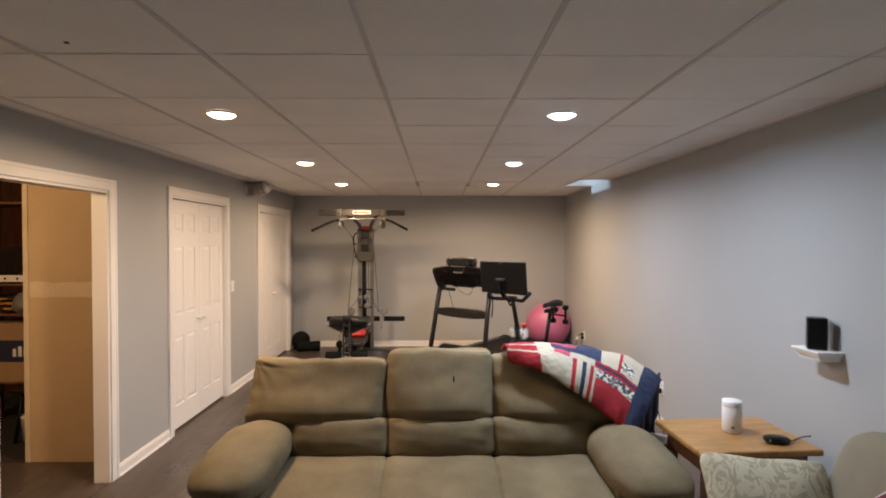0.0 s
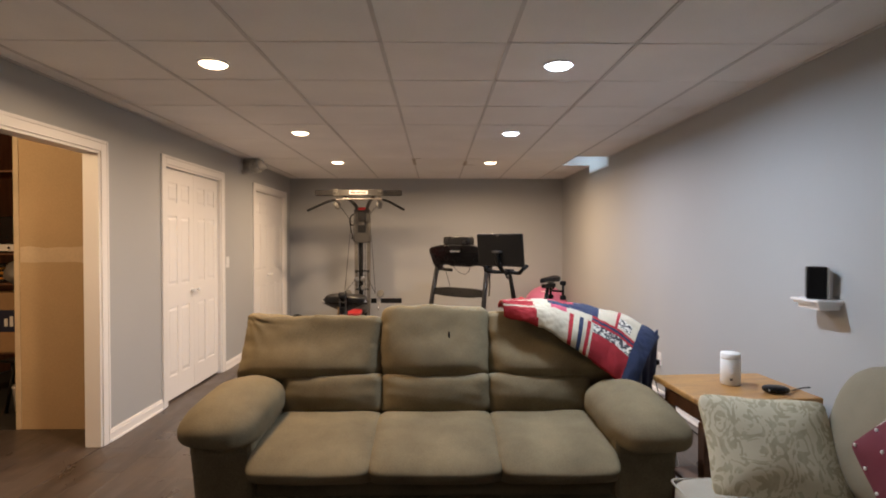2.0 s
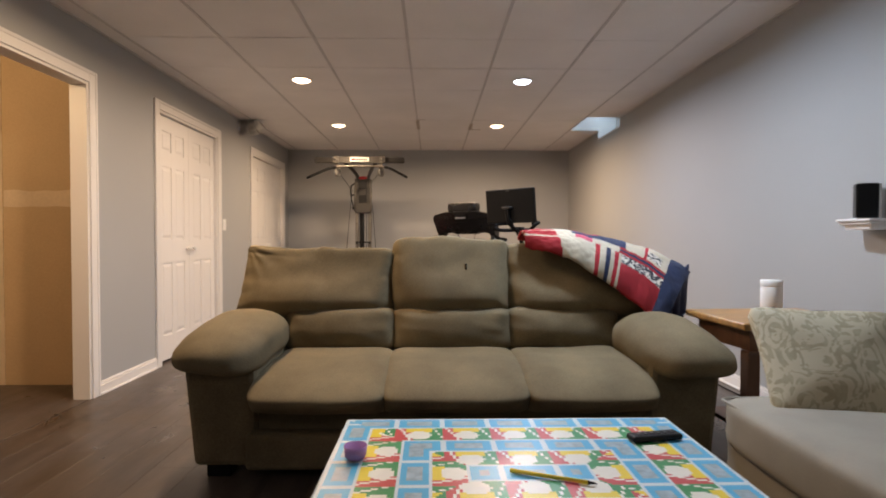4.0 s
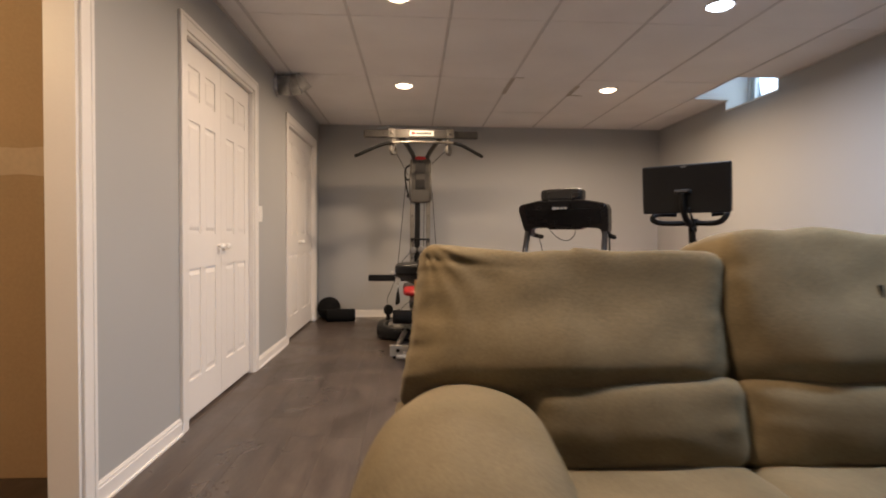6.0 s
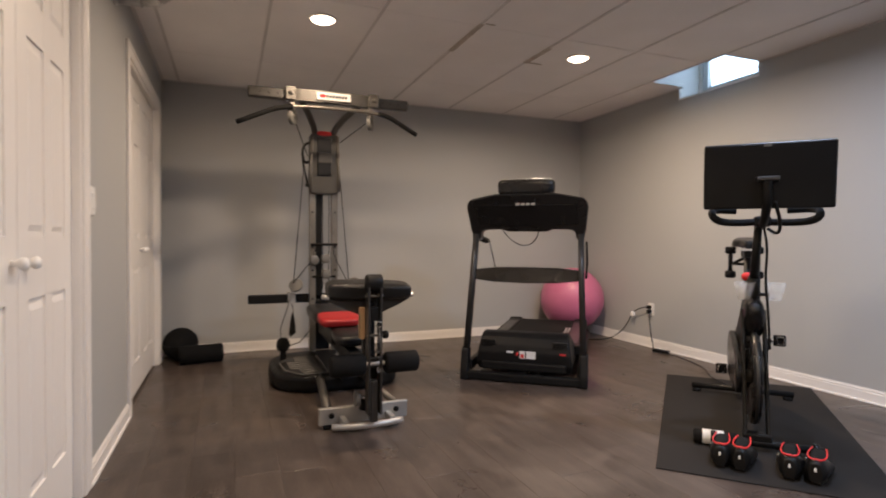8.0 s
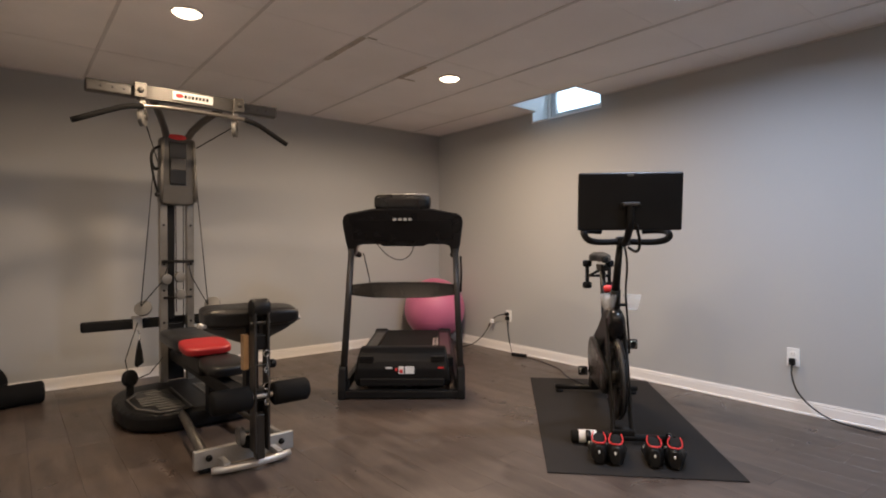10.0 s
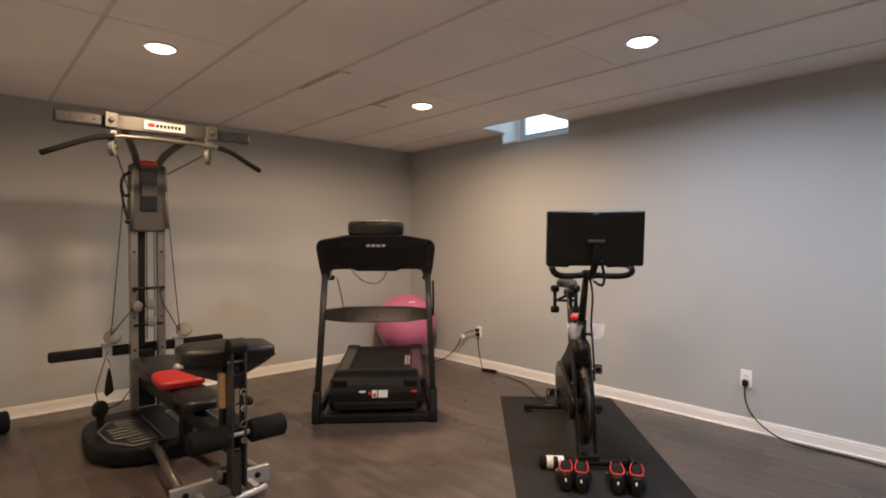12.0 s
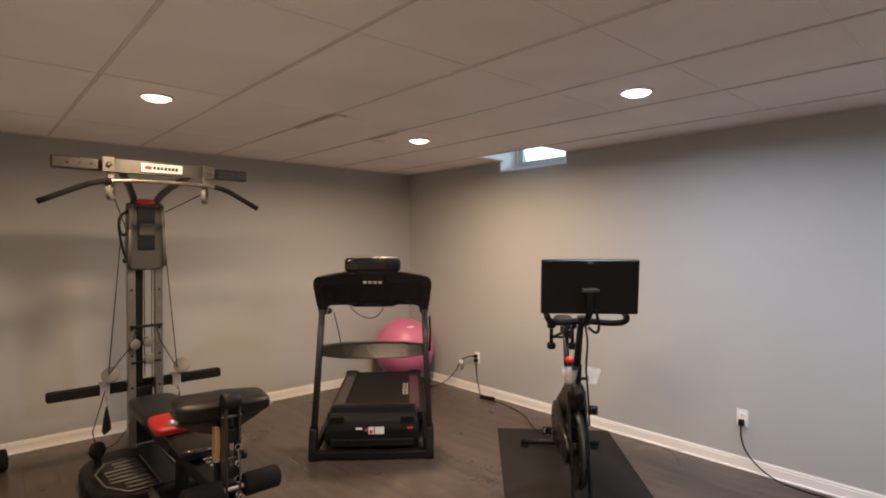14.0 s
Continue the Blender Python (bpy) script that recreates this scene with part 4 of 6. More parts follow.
def printed(x, y):
    """The print: rings of framed blue cells between rings of coloured wedges."""
    d = min(hx - abs(x), hy - abs(y))
    ring = int(d / 0.085)
    f = d / 0.085 - ring
    s = x if hy - abs(y) < hx - abs(x) else y
    k = s / 0.135 + 50.5
    c = k - int(k)
    if ring % 2 == 0:
        if f < 0.08 or f > 0.92 or c < 0.05 or c > 0.95:
            return 1
        return 2 if 0.30 < f < 0.70 and 0.22 < c < 0.80 else 0
    if ((c - 0.5) / 0.25) ** 2 + ((f - 0.60) / 0.36) ** 2 < 1:
        return 6
    if f < 0.36 and abs(c - 0.5) < 0.27:
        return 5
    if abs(c - 0.10 - 0.22 * f) < 0.028 or abs(c - 0.80 - 0.22 * f) < 0.022:
        return 6
    return 3 if c + 0.25 * (f - 0.5) < 0.5 else 4


bm = bmesh.new()
nx, ny = int(2 * hx / 0.0075), int(2 * hy / 0.0075)
vs = [[bm.verts.new((-hx - 0.004 + (2 * hx + 0.008) * i / nx, -hy - 0.004 + (2 * hy + 0.008) * j / ny, 0.003 + 0.0006 * noise.noise((i * 0.06, j * 0.06, 0)))) for j in range(ny + 1)] for i in range(nx + 1)]
for i in range(nx):
    for j in range(ny):
        bm.faces.new((vs[i][j], vs[i + 1][j], vs[i + 1][j + 1], vs[i][j + 1])).material_index = printed(-hx + 2 * hx * (i + 0.5) / nx, -hy + 2 * hy * (j + 0.5) / ny)
part("print", bm, [CBLUE, CPALE, CGREY, CRED, CGREEN, CYELLOW, CWHITE], cloth)
skirt = tube([(-hx - 0.006, -hy - 0.006, -0.004), (hx + 0.006, -hy - 0.006, -0.004), (hx + 0.006, hy + 0.006, -0.004), (-hx - 0.006, hy + 0.006, -0.004), (-hx - 0.006, -hy - 0.006, -0.004)], 0.006, 8)
part("hem", skirt, CPALE, cloth)
t = thing("remote_control", pose(0.535, 1.725, CT[4] + 0.0015, 0, 0, 10), "black remote control on the tablecloth", "remote control")
part("body", box(-0.075, 0.075, -0.022, 0.022, 0, 0.017, 0.006, None, 3), BLACK, t)
for k in range(6):
    part("key", box(-0.055 + 0.02 * k, -0.044 + 0.02 * k, -0.008, 0.008, 0.0165, 0.019, 0.001), GUNMETAL, t)
t = thing("pencil", pose(0.195, 1.483, CT[4] + 0.0065, 0, 0, -22), "yellow and black pencil on the tablecloth", "pencil")
part("shaft", tube([(-0.10, 0, 0), (0.08, 0, 0)], 0.005, 6), CYELLOW, t)
part("tip", tube([(0.08, 0, 0), (0.10, 0, 0)], [0.005, 0.001], 6), BLACK, t)
t = thing("glass_votive", pose(-0.279, 1.61, CT[4] + 0.0015), "small lilac glass votive on the tablecloth", "votive")
part("cup", lathe([(0.020, 0), (0.027, 0.008), (0.030, 0.034), (0.0275, 0.034), (0.024, 0.010), (0, 0.010)], 18), LILAC, t)

# ---- home gym ----
G = thing("home_gym", pose(-1.0, 6.85, 0), "grey and black cable home gym with a lat tower and bench", "home gym")
pod = []
for k in range(40):
    a = 2 * math.pi * k / 40
    c, s_ = math.cos(a), math.sin(a)
    pod.append((-1.015 + (0.445 if c > 0 else 0.415) * math.copysign(abs(c) ** 0.72, c), 7.13 + (0.42 + (0.07 if c > 0 and s_ < 0 else 0.0) * c) * math.copysign(abs(s_) ** 0.62, s_)))
base = put(G, "base_pod", prism(pod, 0.115, 0.035, None, pose(0, 0, 0.004), 3), BLACK, "black moulded foot platform")
for sx in (-1, 1):
    out = [(0.07, -0.33), (0.24, -0.33), (0.33, -0.18), (0.345, 0.05), (0.27, 0.20), (0.07, 0.22)]
    pts = [(-1.015 + sx * x, 7.08 + y) for x, y in (out if sx > 0 else out[::-1])]
    put(G, "foot_plate", prism(pts, 0.006, 0.002, None, pose(0, 0, 0.117), 1), VINYL)
    put(G, "plate_edge", tube([(x, y, 0.123) for x, y in pts + pts[:1]], 0.006, 6), GREY)
    for k in range(8):
        y = 6.80 + 0.06 * k
        put(G, "rib", box(*sorted((-1.015 + sx * 0.10, -1.015 + sx * (0.26 + (0.04 if 1 < k < 6 else -0.02)))), y, y + 0.016, 0.122, 0.130, 0.003, None, 1), GREY)
for x in (-1.0855, -0.9145):
    put(G, "upright", box(x - 0.0235, x + 0.0235, 7.475, 7.535, 0.11, 1.45, 0.004), BARSTEEL, "grey steel upright")
    for z in (0.53, 0.75, 0.93, 1.20):
        put(G, "bolt", lathe([(0.008, 0), (0.008, 0.004), (0, 0.006)], 8, None, pose(x, 7.476, z, 90)), BLACK)
for k in range(3):
    x = -1.050 + 0.020 * k
    put(G, "power_rod", tube([(x, 7.56, 0.48), (x, 7.57, 1.0), (x + 0.002, 7.56, 1.5)], [0.011, 0.010, 0.007], 8), BLACK, "black flexible power rod")
put(G, "rod_box", box(-1.055, -0.945, 7.53, 7.60, 0.12, 0.52, 0.01), BLACK)
put(G, "spine", prism([(-1.055, 0.55), (-1.012, 0.55), (-1.005, 1.42), (-1.055, 1.42)], 0.03, 0.004, None, pose(0, 7.545, 0, 90)), BLACK)
# shroud
cover = put(G, "shroud", prism([(-1.108, 1.345), (-1.06, 1.338), (-0.94, 1.338), (-0.892, 1.345), (-0.890, 1.50), (-0.896, 1.80), (-1.104, 1.80), (-1.110, 1.50)], 0.12, 0.012, None, pose(0, 7.56, 0, 90)), SHROUD, "grey plastic tower shroud")
put(G, "shroud_panel", prism([(-1.055, 1.48), (-0.95, 1.48), (-0.945, 1.77), (-1.06, 1.77)], 0.02, 0.006, None, pose(0, 7.445, 0, 90)), VINYL, "dark recessed panel")
for x, w in ((-1.108, 1), (-0.892, -1)):
    put(G, "shroud_edge", tube([(x, 7.432, 1.36), (x, 7.430, 1.50), (x + w * 0.012, 7.432, 1.785)], 0.012, 8), DULLSTEEL, "grey side edge of the shroud")
put(G, "rod_hook", tube([(-1.10, 7.48, 1.74), (-1.155, 7.46, 1.71), (-1.168, 7.45, 1.63), (-1.145, 7.45, 1.57), (-1.12, 7.46, 1.585)], 0.010, 8, None, 2), BLACK)
put(G, "rod_hook", tube([(-1.165, 7.45, 1.62), (-1.150, 7.44, 1.50), (-1.120, 7.45, 1.40)], 0.008, 8, None, 2), BLACK)
put(G, "hook_knob", lathe([(0.0, -0.016), (0.018, -0.012), (0.018, 0.012), (0, 0.016)], 12, None, pose(-1.128, 7.44, 1.405, 90)), BLACK)
put(G, "shroud_slot", box(-1.05, -0.955, 7.421, 7.43, 1.575, 1.655, 0.006), SHROUD)
put(G, "cap", turned(cushion(0.13, 0.09, 0.05, 3, 6), pose(-1.002, 7.48, 1.803)), RED, "red plastic cap")
for sx in (-1, 1):
    put(G, "tower_arm", tube([(-1.0 + sx * 0.055, 7.50, 1.78), (-1.0 + sx * 0.10, 7.40, 1.88), (-1.0 + sx * 0.215, 7.15, 1.985)], 0.024, 8, None, 1), DULLSTEEL)
# top cross bar, slightly bowed
bm = bmesh.new()
for k in range(8):
    a, b = -0.30 + 0.075 * k, -0.30 + 0.075 * (k + 1)
    ya, yb = 7.075 + 0.35 * a * a, 7.075 + 0.35 * b * b
    own = box(-1.0 + a, -1.0 + b, 0, 0.055, 1.955, 2.035)
    for v in own.verts:
        v.co.y += ya if v.co.x < -1.0 + (a + b) / 2 else yb
    join(bm, own)
bmesh.ops.remove_doubles(bm, verts=bm.verts[:], dist=0.0005)
put(G, "cross_bar", bm, DULLSTEEL, "bowed grey steel cross bar")
for sx in (-1, 1):
    own = box(0.30, 0.568, 7.075, 7.135, 1.957, 2.030, 0.012, None, 3)
    for v in own.verts:
        v.co.x = -1.0 + sx * v.co.x
        v.co.y += 0.03
    bmesh.ops.recalc_face_normals(own, faces=own.faces[:])
    grip = put(G, "bar_end", own, GUNMETAL, "dark grey padded bar end")
    for k in range(3):
        put(G, "rivet", lathe([(0.007, 0), (0.006, 0.003), (0, 0.003)], 8, None, pose(-1.0 + sx * (0.37 + 0.06 * k), 7.106, 1.995, 90)), BLACK)
    put(G, "bracket", box(-1.0 + sx * 0.29 - 0.034, -1.0 + sx * 0.29 + 0.034, 7.060, 7.075, 1.950, 2.040, 0.004), DULLSTEEL)
    put(G, "bracket_bolt", lathe([(0.016, 0), (0.016, 0.012), (0.010, 0.018), (0, 0.018)], 12, None, pose(-1.0 + sx * 0.29, 7.062, 1.995, 90)), DULLSTEEL)
    put(G, "upper_pulley", lathe([(0.0, -0.014), (0.055, -0.014), (0.060, -0.011), (0.052, 0), (0.060, 0.011), (0.055, 0.014), (0, 0.014)], 24, None, pose(-1.0 + sx * 0.275, 7.10, 1.842, 0, 90, -28)), PULLEY)
    put(G, "pulley_hub", lathe([(0.018, -0.019), (0.018, 0.019), (0, 0.019)], 12, None, pose(-1.0 + sx * 0.275, 7.10, 1.842, 0, 90, -28)), DULLSTEEL)
    put(G, "pulley_hanger", box(-1.0 + sx * 0.275 - 0.018, -1.0 + sx * 0.275 + 0.018, 7.085, 7.115, 1.862, 1.957, 0.003), BARSTEEL)
put(G, "name_plate", box(-1.115, -0.875, 7.064, 7.0735, 1.968, 2.022, 0.002), WHITE, "silver name plate")
put(G, "plate_mark", turned(cushion(0.045, 0.006, 0.026, 2.2, 4), pose(-1.075, 7.063, 1.995)), RED)
for k in range(7):
    put(G, "plate_letter", turned(box(-0.0075, 0.0075, -0.0015, 0.0015, -0.0105, 0.0105, 0.001, None, 1), pose(-1.040 + 0.0215 * k, 7.063, 1.994, 0, 8, 0)), BLACK)
# lat bar
LAT = [(-1.64, 6.995, 1.752), (-1.42, 7.03, 1.860), (-1.36, 7.04, 1.882), (-1.28, 7.045, 1.896), (-1.15, 7.05, 1.908), (-0.85, 7.05, 1.908), (-0.68, 7.045, 1.90), (-0.60, 7.035, 1.878), (-0.55, 7.03, 1.850), (-0.392, 7.03, 1.765)]
put(G, "lat_bar", tube(LAT[2:8], 0.0130, 10, None, 1), BARSTEEL, "bent steel lat bar")
put(G, "lat_grip", tube(LAT[:4], 0.0165, 10, None, 1), FOAM, "black foam grip")
put(G, "lat_grip", tube(LAT[6:], 0.0165, 10, None, 1), FOAM, "black foam grip")
# cables
for pts in ([(-1.275, 7.10, 1.86), (-1.13, 7.42, 1.62)], [(-0.725, 7.10, 1.86), (-0.885, 7.43, 1.74)], [(-1.15, 7.45, 1.60), (-1.235, 7.42, 0.66)], [(-0.875, 7.46, 1.45), (-0.815, 7.42, 0.64)],
            [(-1.235, 7.42, 0.66), (-1.09, 7.45, 0.83), (-1.065, 7.45, 0.93)], [(-0.815, 7.42, 0.64), (-0.915, 7.45, 0.84), (-0.935, 7.45, 0.93)], [(-1.01, 7.47, 1.40), (-1.01, 7.47, 0.60)], [(-0.96, 7.48, 1.40), (-0.965, 7.47, 0.2)],
            [(-1.25, 7.45, 0.55), (-1.34, 7.33, 0.33), (-1.33, 7.28, 0.24)], [(-1.30, 7.28, 0.21), (-1.20, 7.35, 0.22), (-1.10, 7.45, 0.30)]):
    put(G, "cable", tube(pts, 0.0035, 6), BLACK)
put(G, "cross_pin", tube([(-1.10, 7.46, 0.95), (-0.90, 7.46, 0.95)], 0.010, 8), BLACK)
put(G, "cross_pin", tube([(-1.09, 7.47, 0.70), (-0.91, 7.47, 0.70)], 0.008, 8), BLACK)
for x, z in ((-1.075, 0.83), (-0.99, 0.84), (-0.985, 0.72)):
    put(G, "pulley", lathe([(0.034, -0.011), (0.037, -0.009), (0.031, 0), (0.037, 0.009), (0.034, 0.011), (0, 0.011)], 20, None, pose(x, 7.455, z, 90, 0, 20)), GREY)
put(G, "low_bar", box(-1.555, -0.465, 7.545, 7.61, 0.495, 0.560, 0.012, None, 3), FOAM, "black lower cross bar")
for sx in (-1, 1):
    x = -1.01 + sx * 0.225
    put(G, "low_bracket", box(x - 0.028, x + 0.028, 7.535, 7.62, 0.487, 0.575, 0.004), STEEL)
    put(G, "low_pulley", lathe([(0.048, -0.012), (0.052, -0.010), (0.044, 0), (0.056, 0.010), (0.052, 0.012), (0, 0.012)], 24, None, pose(x + 0.03, 7.52, 0.632, 58, 0, -28)), PULLEY)
    put(G, "chain", tube([(x, 7.53, 0.49), (x + 0.006, 7.50, 0.44), (x, 7.50, 0.40)], 0.006, 6), CHROME)
put(G, "strap_handle", prism([(-1.239, 0.42), (-1.252, 0.35), (-1.262, 0.262), (-1.250, 0.240), (-1.208, 0.272), (-1.216, 0.35), (-1.229, 0.42)], 0.026, 0.003, None, pose(0, 7.513, 0, 90)), BLACK, "black webbing handle")
put(G, "foot_pulley", lathe([(0.048, -0.016), (0.052, -0.012), (0.052, 0.012), (0.048, 0.016), (0, 0.016)], 22, None, pose(-1.325, 7.27, 0.225, 80, 0, 35)), BLACK)
put(G, "pulley_post", box(-1.345, -1.305, 7.25, 7.29, 0.10, 0.20, 0.005), BLACK)
# bench
put(G, "seat_rail", box(-1.04, -0.965, 5.95, 7.50, 0.265, 0.335, 0.006), BLACK)
put(G, "rail_post", box(-1.03, -0.975, 6.62, 6.70, 0.10, 0.27, 0.004), BLACK)
put(G, "seat_carriage", box(-1.10, -0.90, 6.55, 6.95, 0.335, 0.43, 0.015), BLACK)
put(G, "seat", turned(cushion(0.30, 0.62, 0.085, 4.5, 8), pose(-1.02, 7.02, 0.475)), VINYL, "black vinyl bench pad")
put(G, "seat_front", turned(cushion(0.262, 0.23, 0.058, 4.2, 10), pose(-1.03, 6.70, 0.476, 8)), SEATRED, "red vinyl seat front")
put(G, "seat_nose", turned(cushion(0.22, 0.28, 0.07, 4, 8), pose(-0.995, 6.47, 0.400, 5)), VINYL)
# leg tower
for sx in (-1, 1):
    put(G, "leg_plate", box(-1.0 + sx * 0.031 - 0.006, -1.0 + sx * 0.031 + 0.006, 5.868, 5.94, 0.10, 0.785, 0.004), GUNMETAL)
    wing = [(0.03, 0.585), (0.16, 0.640), (0.222, 0.672), (0.228, 0.700), (0.03, 0.700)]
    pts = [(-1.0 + sx * x, z) for x, z in wing]
    put(G, "pad_bracket", prism(pts if sx > 0 else pts[::-1], 0.025, 0.004, None, pose(0, 6.025, 0, 90)), GUNMETAL, "dark steel bracket below the pad")
    put(G, "bracket_pin", tube([(-1.0 + sx * 0.21, 6.01, 0.686), (-1.0 + sx * 0.245, 6.01, 0.694)], 0.013, 10), STEEL)
put(G, "leg_post", box(-1.020, -0.980, 5.89, 5.94, 0.06, 0.27, 0.006), GUNMETAL)
put(G, "leg_spacer", box(-1.0245, -0.9755, 5.88, 5.93, 0.575, 0.645, 0.006), BLACK)
put(G, "leg_spacer", box(-1.0245, -0.9755, 5.88, 5.93, 0.335, 0.385, 0.006), BLACK)
put(G, "side_knob", lathe([(0.012, 0), (0.020, 0.006), (0.022, 0.022), (0.016, 0.03), (0, 0.03)], 14, None, pose(-0.955, 5.905, 0.50, 0, 90, 0)), BLACK)
put(G, "base_pulley", lathe([(0.040, -0.012), (0.044, -0.010), (0.036, 0), (0.044, 0.010), (0.040, 0.012), (0, 0.012)], 20, None, pose(-1.075, 5.955, 0.17, 0, 90, 0)), GREY)
put(G, "pulley_pin", tube([(-1.075, 5.955, 0.17), (-0.95, 5.955, 0.17)], 0.006, 8), CHROME)
put(G, "leg_cap", lathe([(0.040, -0.040), (0.043, -0.034), (0.043, 0.034), (0.040, 0.040), (0, 0.040)], 20, None, pose(-1.0, 5.905, 0.768, 0, 90, 0)), BLACK)
for z in (0.70, 0.50):
    put(G, "pin", tube([(-1.046, 5.895, z), (-0.954, 5.895, z)], 0.007, 8), DULLSTEEL)
for k in range(4):
    put(G, "ring", lathe([(0.014, -0.003), (0.018, 0), (0.014, 0.003), (0.011, 0), (0.014, -0.003)], 14, None, pose(-0.985, 5.855, 0.56 - 0.075 * k, 90, 0, 30 * (k % 2))), CHROME)
put(G, "leg_chain", tube([(-0.985, 5.857, 0.56), (-0.975, 5.853, 0.42), (-0.985, 5.857, 0.33)], 0.0028, 6), DULLSTEEL)
for a, b in ((-1.185, -1.052), (-0.948, -0.815)):
    put(G, "foam_roller", lathe([(0.0, -0.088), (0.045, -0.087), (0.054, -0.078), (0.054, 0.078), (0.045, 0.087), (0, 0.088)], 24, None, pose((a + b) / 2 - (0.02 if a < -1.1 else -0.02), 5.885, 0.36, 0, 90, 0)), FOAM, "black foam leg roller")
pad = cushion(0.445, 0.22, 0.092, 5.5, 14, 0.02, 0.004, 9, 3)
for v in pad.verts:
    v.co.z = 0.01 + v.co.z * (1.0 - 0.9 * max(0.0, v.co.x)) - 0.02 * max(0.0, v.co.x)
put(G, "arm_pad", turned(pad, pose(-0.990, 6.06, 0.712, 4, 0, -6)), VINYL, "long black vinyl preacher pad")
put(G, "pad_bar", tube([(-1.18, 6.02, 0.688), (-0.80, 6.02, 0.688)], 0.014, 8), STEEL)
put(G, "roller_axle", tube([(-1.22, 5.885, 0.36), (-0.785, 5.885, 0.36)], 0.012, 8), STEEL)
put(G, "wood_block", box(-1.062, -1.036, 5.945, 5.985, 0.475, 0.64, 0.003), CARD, "small tan block")
put(G, "pad_post", box(-1.03, -0.97, 6.00, 6.06, 0.33, 0.71, 0.005), BLACK)
for sx in (-1, 1):
    put(G, "front_leg", tube([(-1.01 + sx * 0.13, 6.78, 0.10), (-1.01 + sx * 0.19, 6.10, 0.075)], 0.026, 4), DULLSTEEL)
put(G, "front_plate", box(-1.255, -0.775, 6.045, 6.075, 0.018, 0.105, 0.004), STEEL, "silver front stabiliser plate")
for x in (-1.19, -0.84):
    put(G, "plate_bolt", lathe([(0.015, 0), (0.015, 0.008), (0, 0.010)], 10, None, pose(x, 6.046, 0.066, 90)), BLACK)
put(G, "kick_bar", tube([(-1.20, 5.97, 0.030), (-1.10, 5.94, 0.032), (-0.94, 5.935, 0.032), (-0.83, 5.97, 0.030)], 0.018, 8, None, 1), STEEL)
put(G, "kick_strut", box(-1.15, -1.12, 5.95, 6.05, 0.025, 0.06, 0.003), STEEL)
put(G, "kick_strut", box(-0.90, -0.87, 5.95, 6.05, 0.025, 0.06, 0.003), STEEL)
for x in (-1.2, -0.83):
    put(G, "rubber_foot", box(x - 0.03, x + 0.03, 6.04, 6.08, 0, 0.02, 0.003), BLACK)
put(G, "swivel", lathe([(0.055, 0), (0.055, 0.05), (0.045, 0.06), (0, 0.06)], 18, None, pose(-1.0, 6.0, 0.10)), BLACK)

# ---- treadmill ----
TM = thing("treadmill", pose(0.185, 6.46, 0, 0, 0, -38.3), "black treadmill with a wide console, facing the room", "treadmill")


def tm(name, bm, mat, label="", parent=None):
    return part(name, bm, mat, parent or TM, label)


tm("front_bar", box(-0.40, 0.40, -0.01, 0.05, 0.006, 0.060, 0.008), BLACK)
for s_ in (-1, 1):
    tm("boot", prism([(-0.02, 0.0), (0.09, 0.0), (0.092, 0.06), (0.098, 0.21), (0.060, 0.235), (0.022, 0.21), (-0.015, 0.07)], 0.056, 0.012, None, pose(s_ * 0.41 - 0.029, 0, 0) @ Matrix(((0, 0, 1, 0), (1, 0, 0, 0), (0, 1, 0, 0), (0, 0, 0, 1)))), BLACK, "rounded plastic boot")
    tm("upright", tube([(s_ * 0.407, 0.045, 0.17), (s_ * 0.385, 0.16, 0.75), (s_ * 0.375, 0.235, 1.07)], 0.029, 4), GUNMETAL, "slanted steel upright")
    tm("foot_pad", lathe([(0.022, 0), (0.022, 0.008), (0, 0.008)], 10, None, pose(s_ * 0.38, 0.02, 0)), BLACK)
    tm("grip_arm", tube([(s_ * 0.385, 0.22, 1.03), (s_ * 0.37, 0.36, 1.00), (s_ * 0.365, 0.52, 0.985)], 0.022, 10, None, 1), FOAM, "short padded hand rail")
    tm("foot_rail", box(*sorted((s_ * 0.255, s_ * 0.37)), 0.42, 1.72, 0.13, 0.205, 0.010), BLACK)
    tm("rail_strip", box(*sorted((s_ * 0.265, s_ * 0.345)), 0.50, 1.55, 0.204, 0.208, 0.001), GUNMETAL, "dark grey side foot strip")
    tm("end_cap", box(*sorted((s_ * 0.25, s_ * 0.38)), 1.70, 1.79, 0.09, 0.215, 0.02), BLACK)
    tm("rear_foot", box(*sorted((s_ * 0.27, s_ * 0.36)), 1.6, 1.72, 0, 0.132, 0.008), BLACK)
    vent = tm("vent", box(s_ * 0.25 - 0.05, s_ * 0.25 + 0.05, 0.060, 0.075, 0.235, 0.285, 0.004), VINYL)
    for k in range(5):
        part("vent_slat", box(s_ * 0.25 - 0.042, s_ * 0.25 + 0.042, 0.056, 0.061, 0.239 + 0.009 * k, 0.243 + 0.009 * k), BLACK, vent)
tm("side_frame", box(-0.40, -0.365, 0.05, 1.7, 0.06, 0.13, 0.006), BLACK)
tm("side_frame", box(0.365, 0.40, 0.05, 1.7, 0.06, 0.13, 0.006), BLACK)
